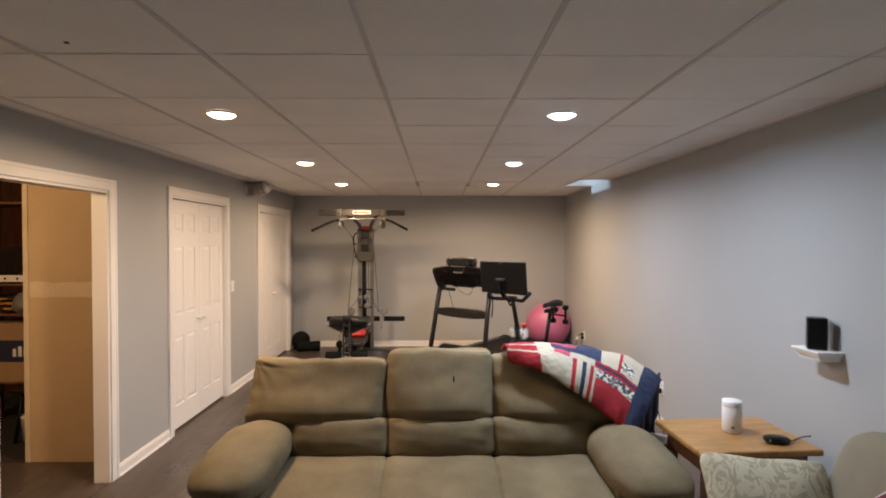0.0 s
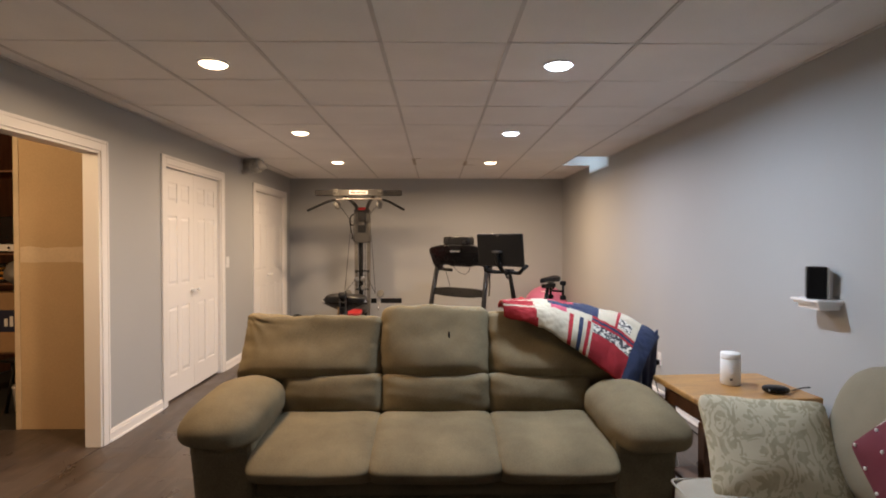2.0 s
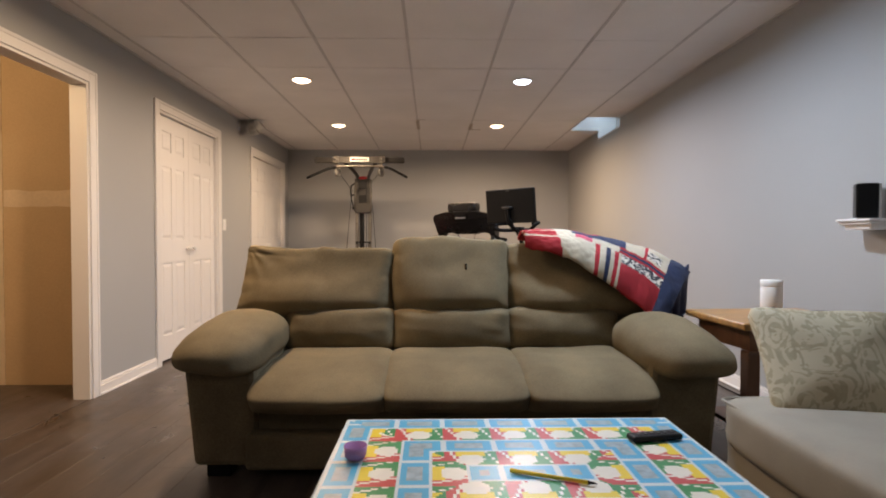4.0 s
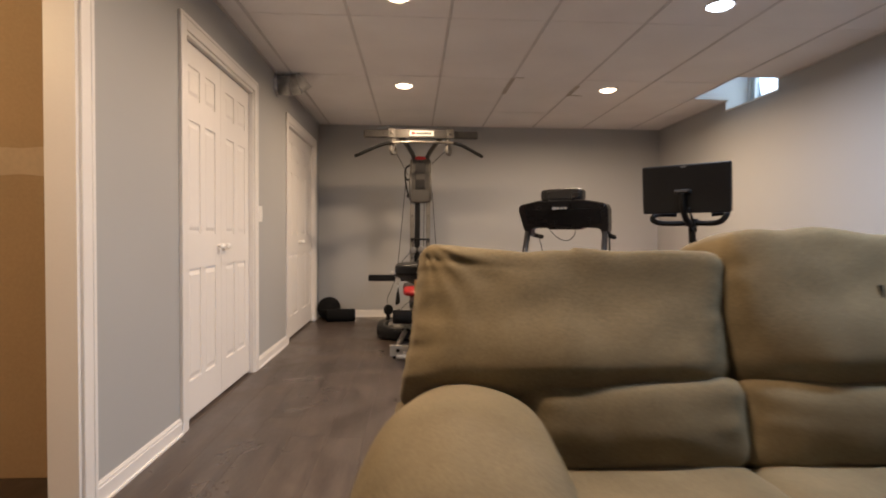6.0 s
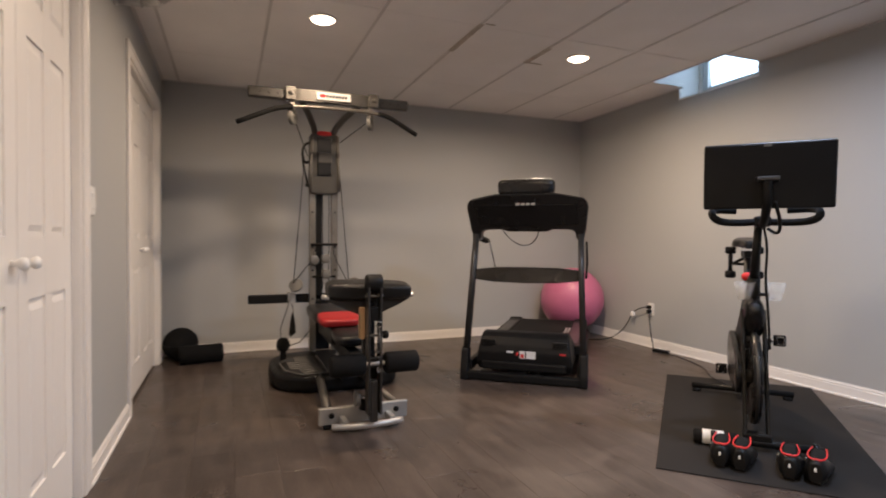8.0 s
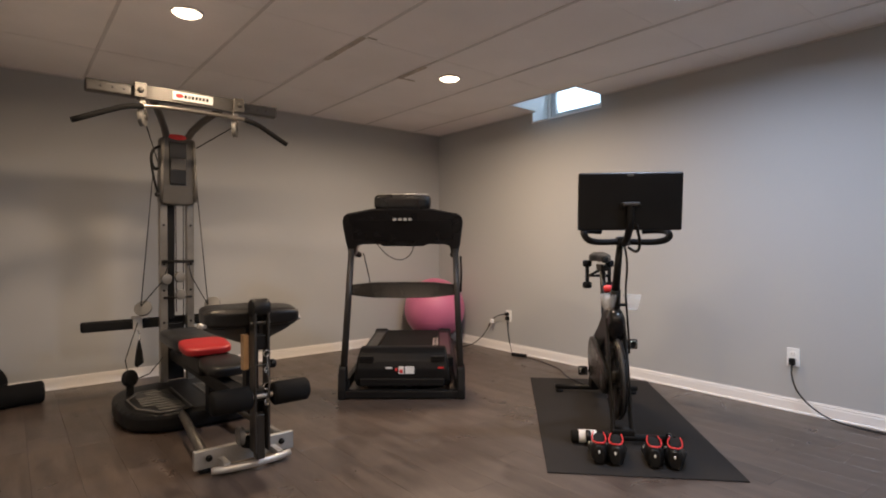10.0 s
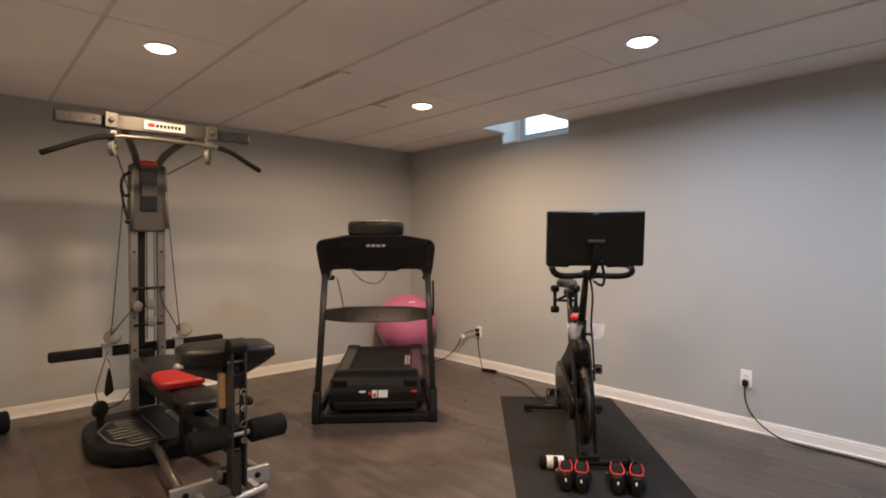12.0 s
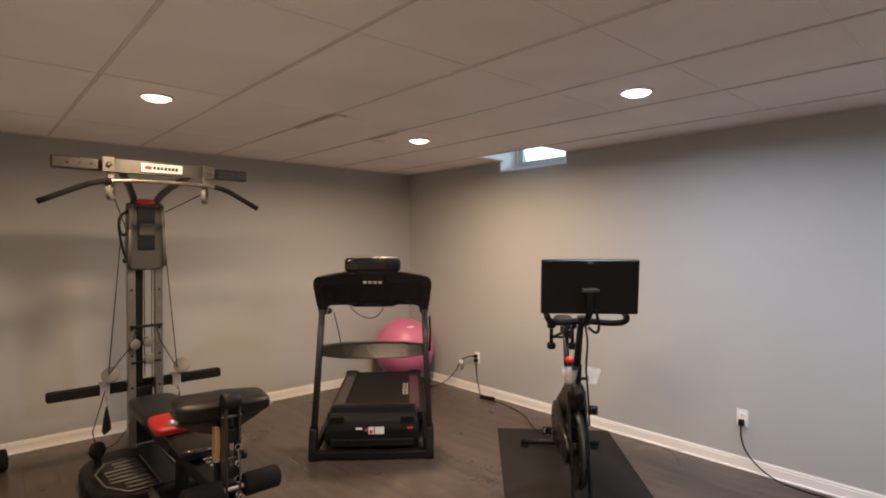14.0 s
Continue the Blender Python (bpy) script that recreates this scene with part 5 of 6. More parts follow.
hood = tm("motor_hood", prism([(0.075, 0.072), (0.50, 0.10), (0.50, 0.21), (0.40, 0.265), (0.28, 0.318), (0.20, 0.336), (0.145, 0.330), (0.10, 0.305), (0.065, 0.255), (0.047, 0.195), (0.05, 0.125)], 0.66, 0.012, None, pose(-0.33, 0, 0) @ Matrix(((0, 0, 1, 0), (1, 0, 0, 0), (0, 1, 0, 0), (0, 0, 0, 1))), 3), BLACK, "black rounded motor hood")
for v in hood.data.vertices:
    v.co.x *= 1.03 - 0.11 * (v.co.z - 0.10) / 0.23 - 0.10 * max(0.0, (0.125 - v.co.z) / 0.055) ** 2
    v.co.z -= 0.020 * max(0.0, abs(v.co.x) / 0.32 - 0.55) ** 2 * max(0.0, v.co.z - 0.2) / 0.13
tm("hood_lip", box(-0.295, 0.295, 0.036, 0.06, 0.078, 0.135, 0.010), BLACK)
for x0, x1, z0, z1, m_ in ((0.02, 0.085, 0.165, 0.215, WHITE), (-0.025, 0.012, 0.165, 0.215, WHITE), (-0.115, -0.07, 0.20, 0.212, WHITE), (-0.05, -0.033, 0.185, 0.205, RED), (0.25, 0.29, 0.20, 0.212, RED)):
    tm("sticker", box(x0, x1, 0.0445, 0.0545, z0, z1), m_, "small printed warning sticker")
tm("sticker_print", box(-0.018, 0.005, 0.0435, 0.0447, 0.170, 0.195), RED)
tm("deck", box(-0.26, 0.26, 0.42, 1.74, 0.12, 0.192, 0.006), VINYL)
tm("belt", box(-0.252, 0.252, 0.44, 1.76, 0.192, 0.199, 0.003), RUBBER, "black running belt")
for k in range(4):
    tm("belt_mark", box(0.205, 0.250, 0.93 + 0.095 * k, 1.005 + 0.095 * k, 0.1988, 0.2002), STEEL, "grey printed lettering on the belt")
    tm("mark_core", box(0.218, 0.237, 0.95 + 0.095 * k, 0.985 + 0.095 * k, 0.1995, 0.2006), RUBBER)
# tray between the uprights
out = [(-0.37, 0.776), (-0.22, 0.792), (0, 0.794), (0.22, 0.792), (0.37, 0.776), (0.37, 0.705), (0.22, 0.688), (0, 0.684), (-0.22, 0.688), (-0.37, 0.705)]
tray = tm("tray", prism(out[::-1], 0.07, 0.008, None, pose(0, 0.215, 0, 90)), TRAY, "black accessory tray")
for v in tray.data.vertices:
    v.co.y += 0.44 * (v.co.z - 0.74)
# console
out = [(-0.43, 1.225), (-0.418, 1.265), (-0.39, 1.285), (-0.21, 1.318), (0.21, 1.318), (0.39, 1.285), (0.418, 1.265), (0.43, 1.225), (0.412, 1.06), (0.385, 0.99), (0.350, 0.99), (0.335, 1.055), (0.30, 1.066), (0.17, 1.068), (0.15, 1.052), (-0.15, 1.052), (-0.17, 1.068), (-0.30, 1.066), (-0.335, 1.055), (-0.350, 0.99), (-0.385, 0.99), (-0.412, 1.06)]
con = tm("console", prism(out[::-1], 0.11, 0.014, None, pose(0, 0.22, 0, 90), 3), SATIN, "wide black plastic console")
for v in con.data.vertices:
    v.co.y += 0.12 * (1.29 - v.co.z) / 0.29 - 0.01
face = prism([(-0.36, 1.10), (-0.35, 1.24), (0.35, 1.24), (0.36, 1.10), (0.14, 1.088), (-0.14, 1.088)][::-1], 0.010, 0.004, None, pose(0, 0.222, 0, 90))
for v in face.verts:
    v.co.y += 0.12 * (1.29 - v.co.z) / 0.29 - 0.117
tm("console_face", face, GLOSS, "glossy rear face of the console")
hump = tm("console_top", turned(cushion(0.405, 0.15, 0.12, 5, 8), pose(0, 0.17, 1.365)), SATIN, "raised speaker block on the console")
tm("hump_edge", tube([(-0.18, 0.11, 1.418), (0.18, 0.11, 1.418)], 0.004, 6), STEEL)
for k in range(4):
    x = -0.066 + 0.036 * k
    tm("letter_bar", box(x, x + 0.026, 0.088, 0.1, 1.232, 1.25, 0.002, None, 1), STEEL, "silver lettering")
tm("cord", tube([(-0.30, 0.30, 1.0), (-0.27, 0.33, 0.85), (-0.25, 0.36, 0.72)], 0.004, 6), BLACK)
tm("cord", tube([(-0.20, 0.30, 1.07), (-0.13, 0.33, 0.98), (-0.03, 0.34, 0.94), (0.05, 0.33, 0.985), (0.08, 0.30, 1.08)], 0.0035, 6, None, 2), BLACK)
tm("strap", tube([(0.415, 0.22, 0.98), (0.42, 0.22, 0.84), (0.415, 0.21, 0.72)], 0.008, 6), FOAM)

# ---- exercise ball, medicine ball, foam roller ----
BALL_R = 0.322
t = thing("exercise_ball", pose(1.634, 7.948, 0.062), "large glossy pink exercise ball wedged in the corner behind the treadmill", "exercise ball")
prof = [(BALL_R * math.sin(math.pi * k / 40), BALL_R - BALL_R * math.cos(math.pi * k / 40)) for k in range(41)]
part("ball", lathe([(0, 0)] + prof[1:-1] + [(0, 2 * BALL_R)], 56), PINK, t)
for z in (0.20, 0.26, 0.39, 0.45):
    q = math.sqrt(BALL_R ** 2 - (z - BALL_R) ** 2)
    part("ridge", lathe([(q - 0.002, z - 0.004), (q + 0.0015, z), (q - 0.002, z + 0.004)], 56), PINK, t)
lat = radians(52)
for k in range(5):
    a = radians(242 + 4.2 * k)
    c = BALL_R + 0.001
    part("letter_bar", turned(box(-0.0065, 0.0065, -0.009, 0.009, -0.001, 0.001), pose(c * math.cos(lat) * math.cos(a), c * math.cos(lat) * math.sin(a), BALL_R + c * math.sin(lat), 0, 0, math.degrees(a) + 90) @ pose(0, 0, 0, 38)), WHITE, t)
t = thing("medicine_ball", pose(-2.055, 8.095, 0), "black rubber medicine ball on the floor", "medicine ball")
R = 0.132
prof = [(R * math.sin(math.pi * k / 24), R - R * math.cos(math.pi * k / 24)) for k in range(25)]
part("ball", lathe([(0, 0)] + prof[1:-1] + [(0, 2 * R)], 32), RUBBER, t)
part("seam", lathe([(R * 0.995, R - 0.006), (R + 0.003, R), (R * 0.995, R + 0.006)], 32, None, pose(0, 0, 0, 0, 0, 0)), BLACK, t)
t = thing("foam_roller", pose(-1.895, 7.925, 0.073, 0, 0, 8), "black foam roller lying by the baseboard", "foam roller")
part("roller", lathe([(0.035, -0.16), (0.066, -0.16), (0.072, -0.152), (0.072, 0.152), (0.066, 0.16), (0.035, 0.16)], 28, None, pose(0, 0, 0, 0, 90, 0)), FOAM, t)
part("core", lathe([(0.028, -0.158), (0.036, -0.158), (0.036, 0.158), (0.028, 0.158)], 20, None, pose(0, 0, 0, 0, 90, 0)), BLACK, t)

# ---- mat and exercise bike ----
MAT = thing("exercise_mat", pose(0.985, 5.355, 0, 0, 0, 224.4), "thin black rubber equipment mat", "mat")
part("sheet", box(-0.90, 0.90, -0.445, 0.445, 0, 0.006, 0.002), MATTING, MAT)
B = thing("exercise_bike", pose(0.985, 5.355, 0.006, 0, 0, 224.4), "black exercise bike with a large touchscreen, seen from its front", "exercise bike")


FRAME_PARTS = ("main_beam", "front_fork", "fork_bridge", "flywheel", "flywheel_rim", "hub", "belt_cover", "shroud", "head_tube", "handlebar_post", "brake_cable", "knob_stem", "resistance_knob")


def bk(name, bm, mat, label="", parent=None):
    if name in FRAME_PARTS:
        turned(bm, pose(0, -0.020, 0))
    return part(name, bm, mat, parent or B, label)


for x, hw in ((-0.51, 0.285), (0.50, 0.24)):
    bk("stabiliser", tube([(x, -hw, 0.036), (x, hw, 0.036)], 0.019, 12, None, 0, 0.9), BLACK, "black floor stabiliser bar")
    for s_ in (-1, 1):
        bk("levelling_foot", lathe([(0.026, 0), (0.026, 0.014), (0.012, 0.02), (0.012, 0.03)], 12, None, pose(x, s_ * (hw - 0.03), 0)), RUBBER)
for s_ in (-1, 1):
    bk("transport_wheel", lathe([(0.028, -0.012), (0.032, -0.008), (0.032, 0.008), (0.028, 0.012), (0, 0.012)], 16, None, pose(0.530, s_ * 0.205, 0.045, 90)), GLOSS)
bk("main_beam", prism([(-0.52, 0.05), (-0.40, 0.05), (-0.20, 0.30), (0.10, 0.47), (0.30, 0.58), (0.24, 0.70), (0.12, 0.68), (-0.10, 0.54), (-0.30, 0.44)], 0.07, 0.014, None, pose(0, 0.035, 0, 90)), BLACK, "welded black frame")
bk("front_fork", prism([(0.22, 0.62), (0.29, 0.64), (0.39, 0.40), (0.515, 0.06), (0.455, 0.05), (0.345, 0.32)], 0.014, 0.004, None, pose(0, 0.055, 0, 90)), BLACK)
bk("front_fork", prism([(0.22, 0.62), (0.29, 0.64), (0.39, 0.40), (0.515, 0.06), (0.455, 0.05), (0.345, 0.32)], 0.014, 0.004, None, pose(0, -0.041, 0, 90)), BLACK)
bk("fork_bridge", box(0.455, 0.515, -0.06, 0.06, 0.042, 0.080, 0.008), BLACK)
bk("flywheel", lathe([(0.0, -0.010), (0.17, -0.010), (0.18, -0.019), (0.222, -0.019), (0.228, -0.014), (0.228, 0.014), (0.222, 0.019), (0.18, 0.019), (0.17, 0.010), (0, 0.010)], 48, None, pose(0.305, 0, 0.305, 90)), GLOSS, "gloss black flywheel")
bk("flywheel_rim", lathe([(0.2285, -0.008), (0.2295, 0), (0.2285, 0.008)], 48, None, pose(0.305, 0, 0.305, 90)), GUNMETAL)
bk("hub", lathe([(0.03, -0.06), (0.03, 0.06), (0, 0.06)], 14, None, pose(0.305, 0, 0.305, 90)), DULLSTEEL)
out = []
for k in range(24):
    a = math.pi / 2 + math.pi * k / 23
    out.append((-0.09 + 0.135 * math.cos(a), 0.335 + 0.135 * math.sin(a)))
for k in range(24):
    a = -math.pi / 2 + math.pi * k / 23
    out.append((0.305 + 0.09 * math.cos(a), 0.305 + 0.09 * math.sin(a)))
bk("belt_cover", prism(out, 0.035, 0.010, None, pose(0, -0.045, 0, 90)), GLOSS, "gloss black belt cover")
bk("shroud", turned(cushion(0.15, 0.098, 0.21, 2.6, 8), pose(0.29, 0, 0.595, 0, 25, 0)), GLOSS, "gloss black brake shroud")
bk("head_tube", tube([(0.22, 0, 0.58), (0.30, 0, 0.80)], [0.038, 0.028], 12), BLACK)
bk("handlebar_post", tube([(0.28, 0, 0.76), (0.375, 0.008, 1.075)], [0.023, 0.0175], 12), BLACK)
bk("resistance_knob", lathe([(0.014, 0), (0.026, 0.006), (0.028, 0.03), (0.020, 0.038), (0, 0.04)], 16, None, pose(0.160, -0.015, 0.775, 0, -18, 0)), RED, "red resistance knob")
bk("knob_stem", tube([(0.19, -0.015, 0.64), (0.160, -0.015, 0.78)], 0.010, 8), BLACK)
for s_ in (-1, 1):
    bk("cup_holder", lathe([(0.026, 0), (0.034, 0.03), (0.048, 0.085), (0.0495, 0.085), (0.036, 0.03), (0.028, -0.002), (0, -0.002)], 18, None, pose(0.30, s_ * 0.066 + 0.004, 0.690)), CLEAR, "clear plastic bottle cup")
    bk("cup_arm", tube([(0.285, -0.02, 0.715), (0.295, s_ * 0.045 + 0.004, 0.715)], 0.009, 8), BLACK)
bk("brake_cable", tube([(0.38, 0.03, 1.05), (0.395, 0.045, 0.95), (0.345, 0.042, 0.80), (0.33, 0.060, 0.62), (0.34, 0.066, 0.45)], 0.006, 8, None, 2), BLACK)
# handlebars
bk("handlebar", tube([(0.40, 0, 1.075), (0.42, 0.09, 1.068), (0.47, 0.175, 1.07), (0.50, 0.215, 1.09), (0.45, 0.222, 1.125), (0.37, 0.195, 1.135), (0.35, 0.11, 1.13)], 0.0175, 10, None, 2), FOAM, "black padded handlebar")
bk("handlebar", tube([(0.40, 0, 1.075), (0.42, -0.09, 1.068), (0.47, -0.175, 1.07), (0.50, -0.215, 1.09), (0.45, -0.222, 1.125), (0.37, -0.195, 1.135), (0.35, -0.11, 1.13)], 0.0175, 10, None, 2), FOAM, "black padded handlebar")
bk("bar_clamp", box(0.355, 0.43, -0.035, 0.035, 1.05, 1.10, 0.01), BLACK)
bk("screen_arm", tube([(0.42, 0.0, 1.06), (0.50, -0.0, 1.09), (0.57, 0.0, 1.16), (0.575, 0.0, 1.27)], 0.0195, 10, None, 2), BLACK)
scr = bk("screen", turned(box(-0.018, 0.018, -0.262, 0.262, -0.150, 0.150, 0.010, None, 3), pose(0.535, 0.003, 1.280, 0, 6, 0)), BLACK, "large black touchscreen, its back towards the room")
bk("screen_bezel", turned(box(-0.020, -0.017, -0.25, 0.25, -0.138, 0.138, 0.001), pose(0.535, 0.003, 1.280, 0, 6, 0)), BLACK)
bk("screen_badge", box(0.572, 0.5745, -0.016, 0.016, 1.407, 1.419), DULLSTEEL)
bk("screen_mount", box(0.545, 0.60, -0.045, 0.045, 1.252, 1.272, 0.006), GUNMETAL, "grey mount plate")
bk("screen_cable", tube([(0.565, 0.03, 1.16), (0.53, 0.06, 1.06), (0.48, 0.055, 1.01), (0.43, 0.02, 1.04)], 0.008, 8, None, 2), BLACK)
# saddle and weights
bk("seat_post", tube([(-0.14, 0, 0.50), (-0.245, 0, 0.90)], 0.0195, 12), BLACK)
bk("seat_slide", box(-0.36, -0.16, -0.022, 0.022, 0.885, 0.925, 0.006), BLACK)
seat = prism([(0.13, 0.0), (0.12, 0.026), (0.06, 0.034), (0.0, 0.046), (-0.06, 0.078), (-0.10, 0.086), (-0.135, 0.078), (-0.148, 0.04), (-0.138, 0.0), (-0.148, -0.04), (-0.135, -0.078), (-0.10, -0.086), (-0.06, -0.078), (0.0, -0.046), (0.06, -0.034), (0.12, -0.026)], 0.045, 0.016, None, None, 3)
for v in seat.verts:
    v.co.y *= 0.86
    v.co.z += -3.2 * v.co.y ** 2 - 0.9 * max(0.0, v.co.x) ** 2 + 0.12 * max(0.0, -v.co.x - 0.02)
bk("saddle", turned(seat, pose(-0.25, 0, 0.948)), VINYL, "black bike saddle")
for w in (-1, 1):
    bk("saddle_rail", tube([(-0.19, w * 0.018, 0.955), (-0.25, w * 0.022, 0.938), (-0.33, w * 0.034, 0.958)], 0.004, 6, None, 1), CHROME)
bk("weight_rack", tube([(-0.36, 0, 0.88), (-0.40, -0.07, 0.84), (-0.40, 0.07, 0.84)], 0.010, 8), BLACK)
for s_ in (-1, 1):
    w = bk("dumbbell", tube([(-0.41, s_ * 0.075, 0.78), (-0.41, s_ * 0.075, 0.92)], 0.013, 8), BLACK, "small black hand weight")
    for z in (0.775, 0.925):
        part("weight_head", lathe([(0.024, -0.022), (0.031, -0.014), (0.031, 0.014), (0.024, 0.022), (0, 0.022)], 14, None, pose(-0.41, s_ * 0.075, z)), FOAM, w)
# cranks and pedals
for s_, a in ((-1, radians(222)), (1, radians(42))):
    px, pz = -0.09 + 0.17 * math.cos(a), 0.335 + 0.17 * math.sin(a)
    bk("crank", tube([(-0.09, s_ * 0.07, 0.335), (px, s_ * 0.085, pz)], [0.016, 0.012], 8), GLOSS)
    pd = bk("pedal", box(px - 0.012, px + 0.012, *sorted((s_ * 0.10, s_ * 0.160)), pz - 0.030, pz + 0.030, 0.008), GLOSS, "clip-in pedal")
    part("cleat_ring", tube([(px + 0.014, s_ * 0.115, pz - 0.02), (px + 0.014, s_ * 0.115, pz + 0.02), (px + 0.014, s_ * 0.148, pz + 0.02), (px + 0.014, s_ * 0.148, pz - 0.02), (px + 0.014, s_ * 0.115, pz - 0.02)], 0.005, 6), CHROME, pd)
    part("axle", tube([(px, s_ * 0.085, pz), (px, s_ * 0.11, pz)], 0.009, 8), CHROME, pd)

# ---- cycling shoes ----


def shoe_shell():
    bm = bmesh.new()
    rings = []
    for k in range(11):
        y = -0.135 + 0.27 * k / 10
        f = k / 10                      # heel at 0, toe at 1
        w = 0.039 + 0.013 * math.sin(math.pi * min(1, f * 0.95)) + (0.006 if 0.5 < f < 0.85 else 0)
        if k in (0, 10):
            w *= 0.62
        h = 0.104 if f < 0.35 else 0.104 - 0.066 * ((f - 0.35) / 0.65) ** 0.9
        if k in (0, 10):
            h *= 0.88
        ring = []
        for j in range(14):
            c, s = math.cos(2 * math.pi * j / 14), math.sin(2 * math.pi * j / 14)
            ring.append(bm.verts.new((w * math.copysign(abs(c) ** 0.65, c) * (1.0 if s < 0.3 else 0.80), y, 0.010 + (h - 0.01) * (0.5 + 0.5 * math.copysign(abs(s) ** 0.7, s)))))
        rings.append(ring)
    for a, b in zip(rings, rings[1:]):
        for j in range(14):
            bm.faces.new((a[j], a[(j + 1) % 14], b[(j + 1) % 14], b[j])).smooth = True
    bm.faces.new(rings[0][::-1])
    bm.faces.new(rings[-1])
    bmesh.ops.recalc_face_normals(bm, faces=bm.faces[:])
    return bm


SH = thing("cycling_shoe", pose(0, 0, 0), "black cycling shoe with red collar trim, heel towards the room", "shoe", "cycling shoes on the mat")
part("upper", shoe_shell(), VINYL, SH)
part("sole", prism([(-0.020, -0.130), (0.020, -0.130), (0.036, -0.06), (0.040, 0.05), (0.036, 0.11), (0.0, 0.138), (-0.036, 0.11), (-0.040, 0.05), (-0.036, -0.06)], 0.012, 0.003), GLOSS, SH)
part("collar_trim", tube([(-0.026, 0.030, 0.114), (-0.033, -0.02, 0.114), (-0.036, -0.07, 0.111), (-0.030, -0.106, 0.108), (-0.014, -0.121, 0.106), (0.0, -0.117, 0.107), (0.014, -0.121, 0.106), (0.030, -0.106, 0.108), (0.036, -0.07, 0.111), (0.033, -0.02, 0.114), (0.026, 0.030, 0.114)], 0.0048, 6, None, 1, 0.7), RED, SH, "red collar trim")
part("opening", turned(cushion(0.058, 0.14, 0.026, 3.0, 5), pose(0, -0.035, 0.100, 3)), FOAM, SH, "dark shoe opening")
for k, y in enumerate((0.03, 0.065, 0.095)):
    part("strap", tube([(-0.045 + 0.003 * k, y, 0.040), (-0.022, y, 0.080 - 0.014 * k), (0.022, y, 0.080 - 0.014 * k), (0.045 - 0.003 * k, y, 0.040)], 0.006, 6, None, 1), BLACK, SH)
part("buckle", lathe([(0.012, 0), (0.012, 0.006), (0.008, 0.010), (0, 0.010)], 12, None, pose(-0.045, 0.0, 0.06, 0, -75, 0)), CHROME, SH, "silver ratchet dial")
part("heel_mark", box(-0.005, 0.005, -0.141, -0.134, 0.058, 0.074, 0.002), WHITE, SH)
first = True
for fx_, ly_, dz in ((0.675, -0.176, 6), (0.688, -0.094, 2), (0.700, 0.080, 4), (0.710, 0.180, -2)):
    p = MAT.matrix_basis @ Vector((fx_, ly_, 0.0062))
    m = pose(p.x, p.y, p.z, 0, 0, 224.4 + 90 - 14 + dz) @ Matrix.Diagonal((0.92, 0.88, 0.95, 1))
    if first:
        SH.matrix_basis = m
        first = False
    else:
        copy_thing(SH, m @ Matrix.Diagonal((0.92, 0.88, 0.95, 1)).inverted())
p = MAT.matrix_basis @ Vector((0.60, -0.222, 0.006))
t = thing("towel_roll", pose(p.x + 0.09, p.y + 0.05, p.z, 0, 0, 224.4), "dark roll with a white towel wrapped over it", "roll")
part("roll", lathe([(0.0, -0.095), (0.028, -0.095), (0.033, -0.09), (0.033, 0.09), (0.028, 0.095), (0, 0.095)], 20, None, pose(0, 0, 0.034, 90)), FOAM, t)
part("towel", lathe([(0.0335, -0.035), (0.0345, -0.032), (0.0345, 0.055), (0.0335, 0.058)], 20, None, pose(0, 0, 0.0345, 90)), WHITE, t, "white wrapped towel")

# ---- outlets and cords on the east wall ----


def outlet(y, z):
    t = thing("wall_outlet", pose(XR, y, z, 0, -90, 0), "white duplex wall outlet with a plug in it", "outlet", "wall outlets")
    part("plate", box(-0.058, 0.058, -0.036, 0.036, 0, 0.005, 0.002), WHITE, t)
    for x in (-0.022, 0.022):
        part("socket", turned(cushion(0.030, 0.032, 0.006, 3, 4), pose(x, 0, 0.005)), TRIM, t)
        for s_ in (-0.006, 0.006):
            part("slot", box(x - 0.004, x + 0.004, s_ - 0.0012, s_ + 0.0012, 0.0078, 0.0086), BLACK, t)
    return t


outlet(4.665, 0.348)
outlet(7.16, 0.355)
t = thing("extension_lead", pose(XR - 0.02, 4.665, 0.0), "dark grey power cord trailing from the outlet along the floor", "cord")
put(t, "plug", box(XR - 0.040, XR - 0.0085, 4.648, 4.682, 0.300, 0.343, 0.006), BLACK)
put(t, "cord", tube([(XR - 0.03, 4.665, 0.31), (XR - 0.05, 4.66, 0.22), (XR - 0.045, 4.62, 0.12), (XR - 0.06, 4.50, 0.03), (XR - 0.09, 4.35, 0.006), (XR - 0.07, 4.1, 0.006), (XR - 0.10, 3.8, 0.006), (XR - 0.08, 3.4, 0.006), (XR - 0.12, 3.1, 0.006)], 0.005, 8, None, 2), BLACK)
t = thing("power_adapter", pose(XR - 0.02, 7.14, 0), "black power adapter and cord on the floor by the baseboard", "cord")
put(t, "plug", box(XR - 0.045, XR - 0.0085, 7.145, 7.175, 0.315, 0.35, 0.005), BLACK)
put(t, "cord", tube([(XR - 0.035, 7.155, 0.32), (XR - 0.045, 7.13, 0.18), (XR - 0.05, 7.09, 0.06), (XR - 0.08, 7.04, 0.012)], 0.004, 6, None, 2), BLACK)
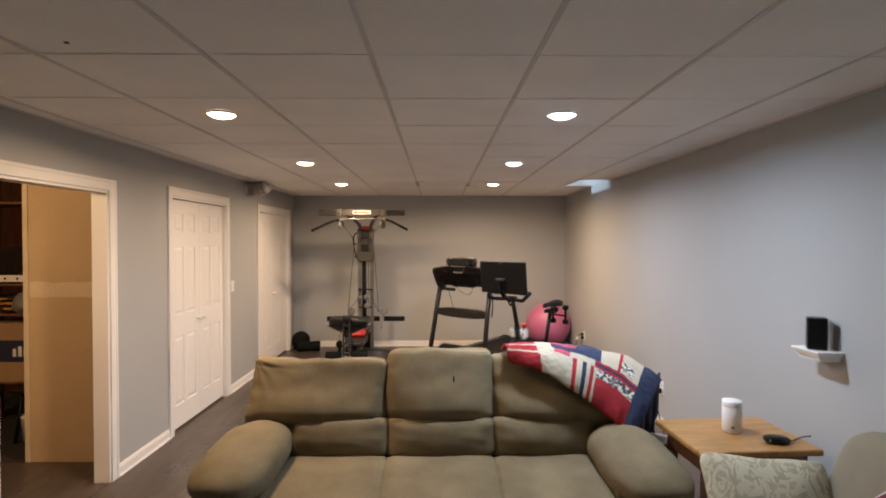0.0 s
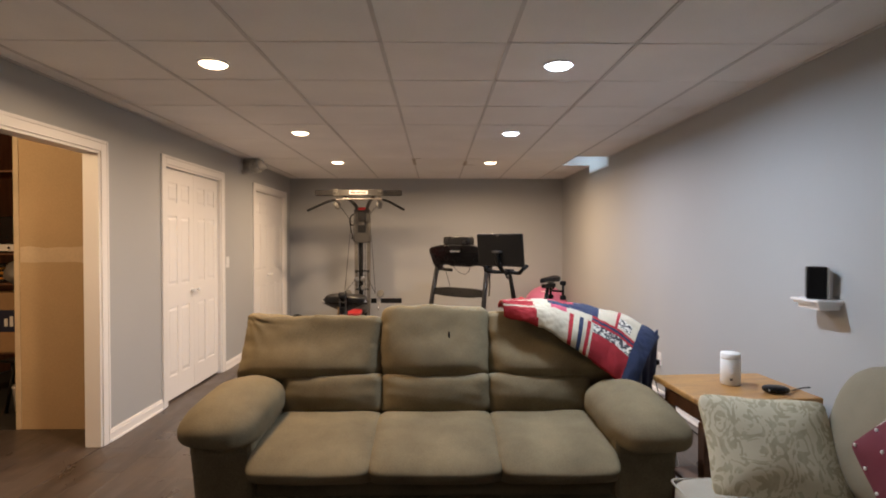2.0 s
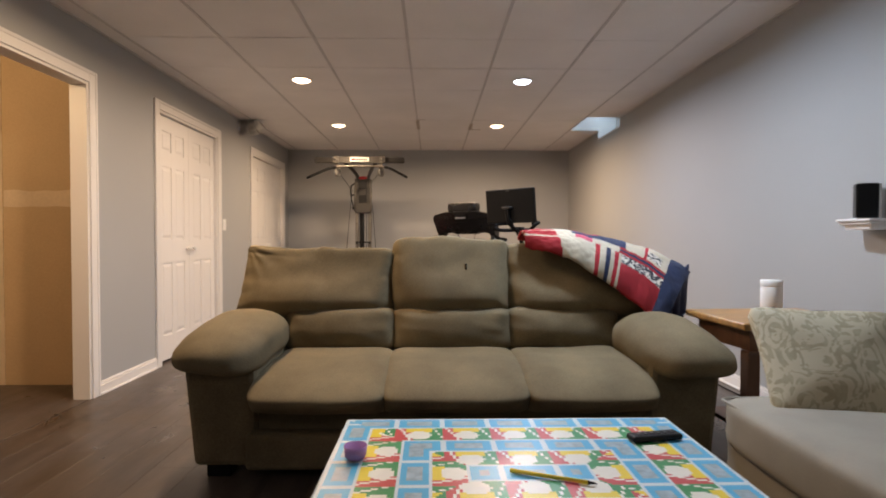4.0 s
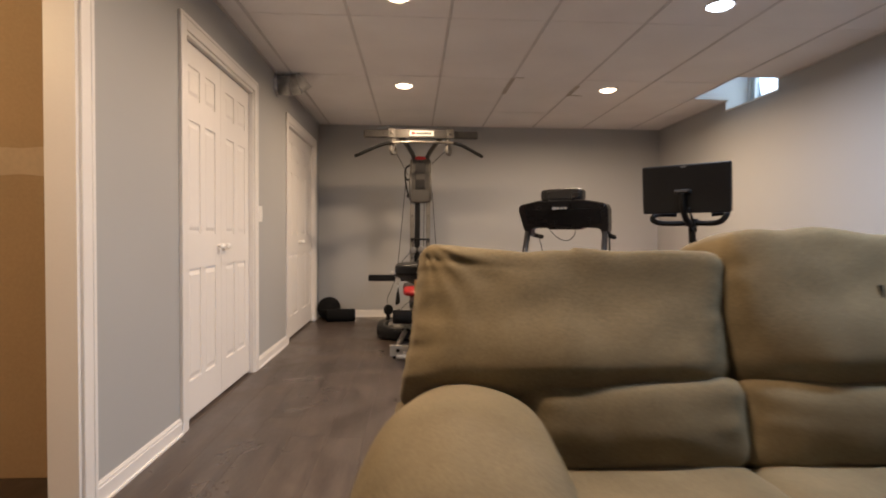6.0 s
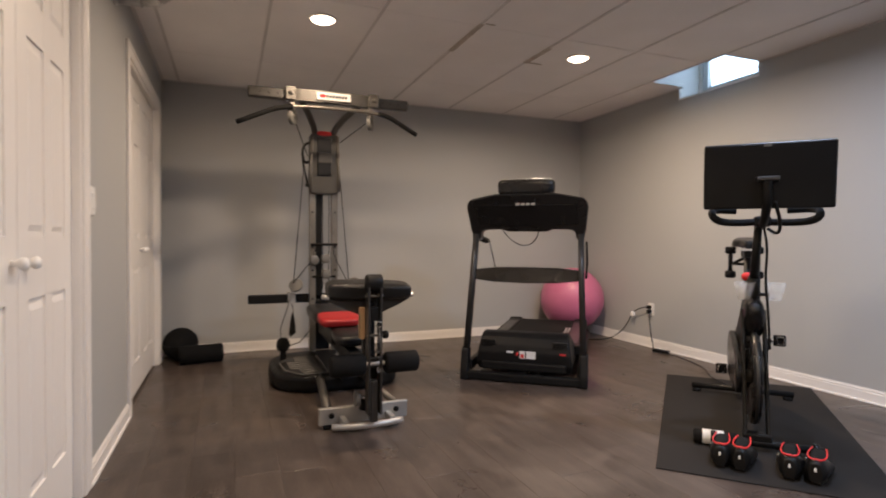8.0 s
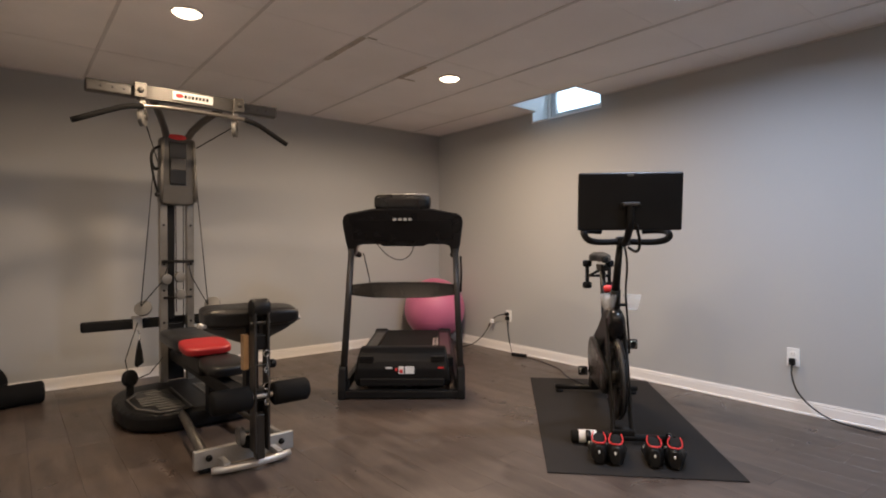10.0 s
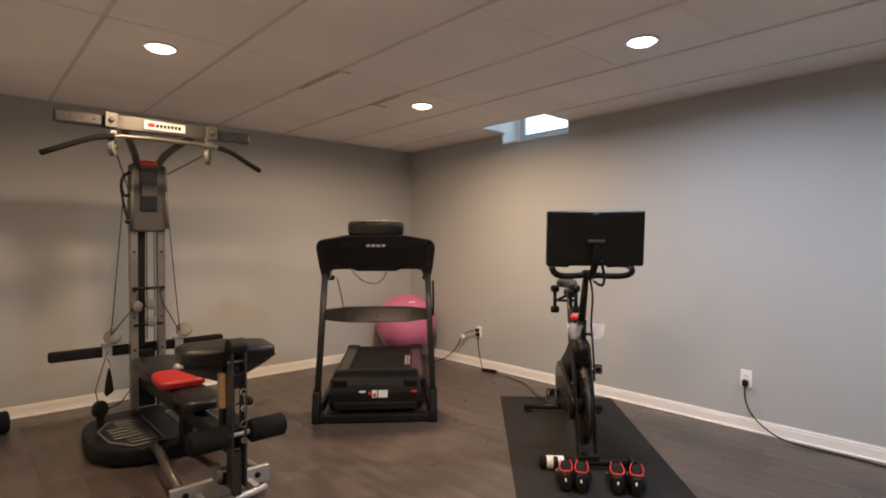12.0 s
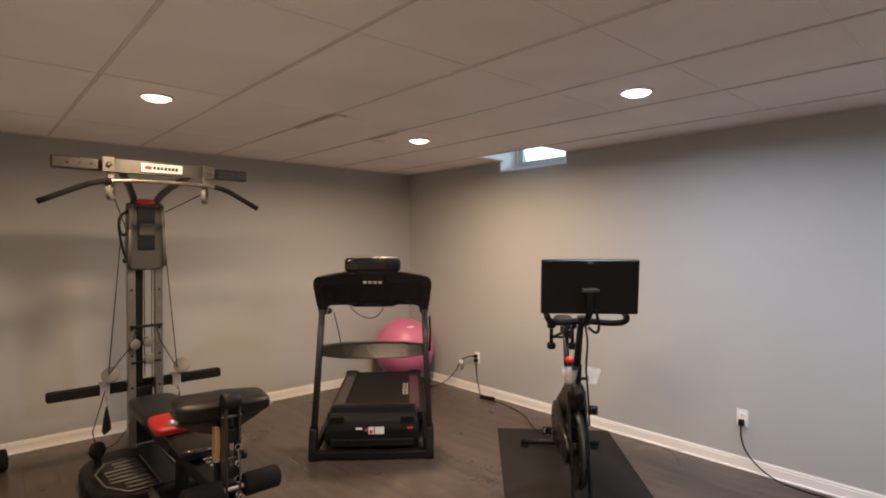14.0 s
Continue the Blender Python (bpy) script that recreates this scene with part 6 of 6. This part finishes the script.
put(t, "brick", turned(box(-0.02, 0.02, -0.075, 0.075, 0, 0.03, 0.006), pose(XR - 0.10, 6.93, 0, 0, 0, 16)), BLACK)
put(t, "cord", tube([(XR - 0.12, 6.86, 0.01), (XR - 0.10, 6.72, 0.005), (XR - 0.15, 6.55, 0.005), (XR - 0.22, 6.35, 0.005), (1.52, 6.10, 0.012), (1.42, 5.85, 0.02)], 0.0035, 6, None, 2), BLACK)
t = thing("mains_lead", pose(XR - 0.02, 7.2, 0), "black treadmill power cord with a white plug adapter", "cord")
put(t, "adapter", box(XR - 0.045, XR - 0.0085, 7.15, 7.18, 0.36, 0.39, 0.004), BLACK)
put(t, "cord", tube([(XR - 0.03, 7.165, 0.375), (XR - 0.05, 7.25, 0.36), (XR - 0.03, 7.38, 0.30), (XR - 0.04, 7.44, 0.17), (XR - 0.08, 7.55, 0.05), (XR - 0.15, 7.62, 0.006), (XR - 0.35, 7.66, 0.006), (1.36, 7.62, 0.03)], 0.005, 8, None, 2), BLACK)
put(t, "tag", box(XR - 0.062, XR - 0.03, 7.34, 7.37, 0.27, 0.31, 0.004), WHITE, "white plug tag")

# ---- floor planks ----
PW, PL = 0.181, 1.22


def plank_mesh(length, width):
    bm = box(0.0003, width - 0.0003, 0.0003, length - 0.0003, -0.008, 0, 0.0007, None, 1)
    me = bpy.data.meshes.new("plank")
    bm.to_mesh(me)
    bm.free()
    me.materials.append(PLANK)
    return me


def lay(x0, x1, y0, y1, seed):
    rnd, shared = random.Random(seed), {}
    x = x0
    while x < x1 - 0.01:
        w = min(PW, x1 - x)
        y = y0 - rnd.uniform(0, PL)
        while y < y1:
            a, b = max(y, y0), min(y + PL, y1)
            if b - a > 0.02:
                key = (round(b - a, 2), round(w, 3))
                if key not in shared:
                    shared[key] = plank_mesh(b - a, w)
                ob = new("plank", shared[key])
                ob.location, ob.parent = (x, a, 0), floor
            y += PL
        x += w
    return shared


lay(XL, XR, ROOM_BACK, FLOOR_END, 3)
lay(-3.3, XL - 0.001, 2.0, 3.96, 8)
for a, b in (D1, D2):
    lay(XL - 0.10, XL - 0.001, a + 0.018, b - 0.018, 21)
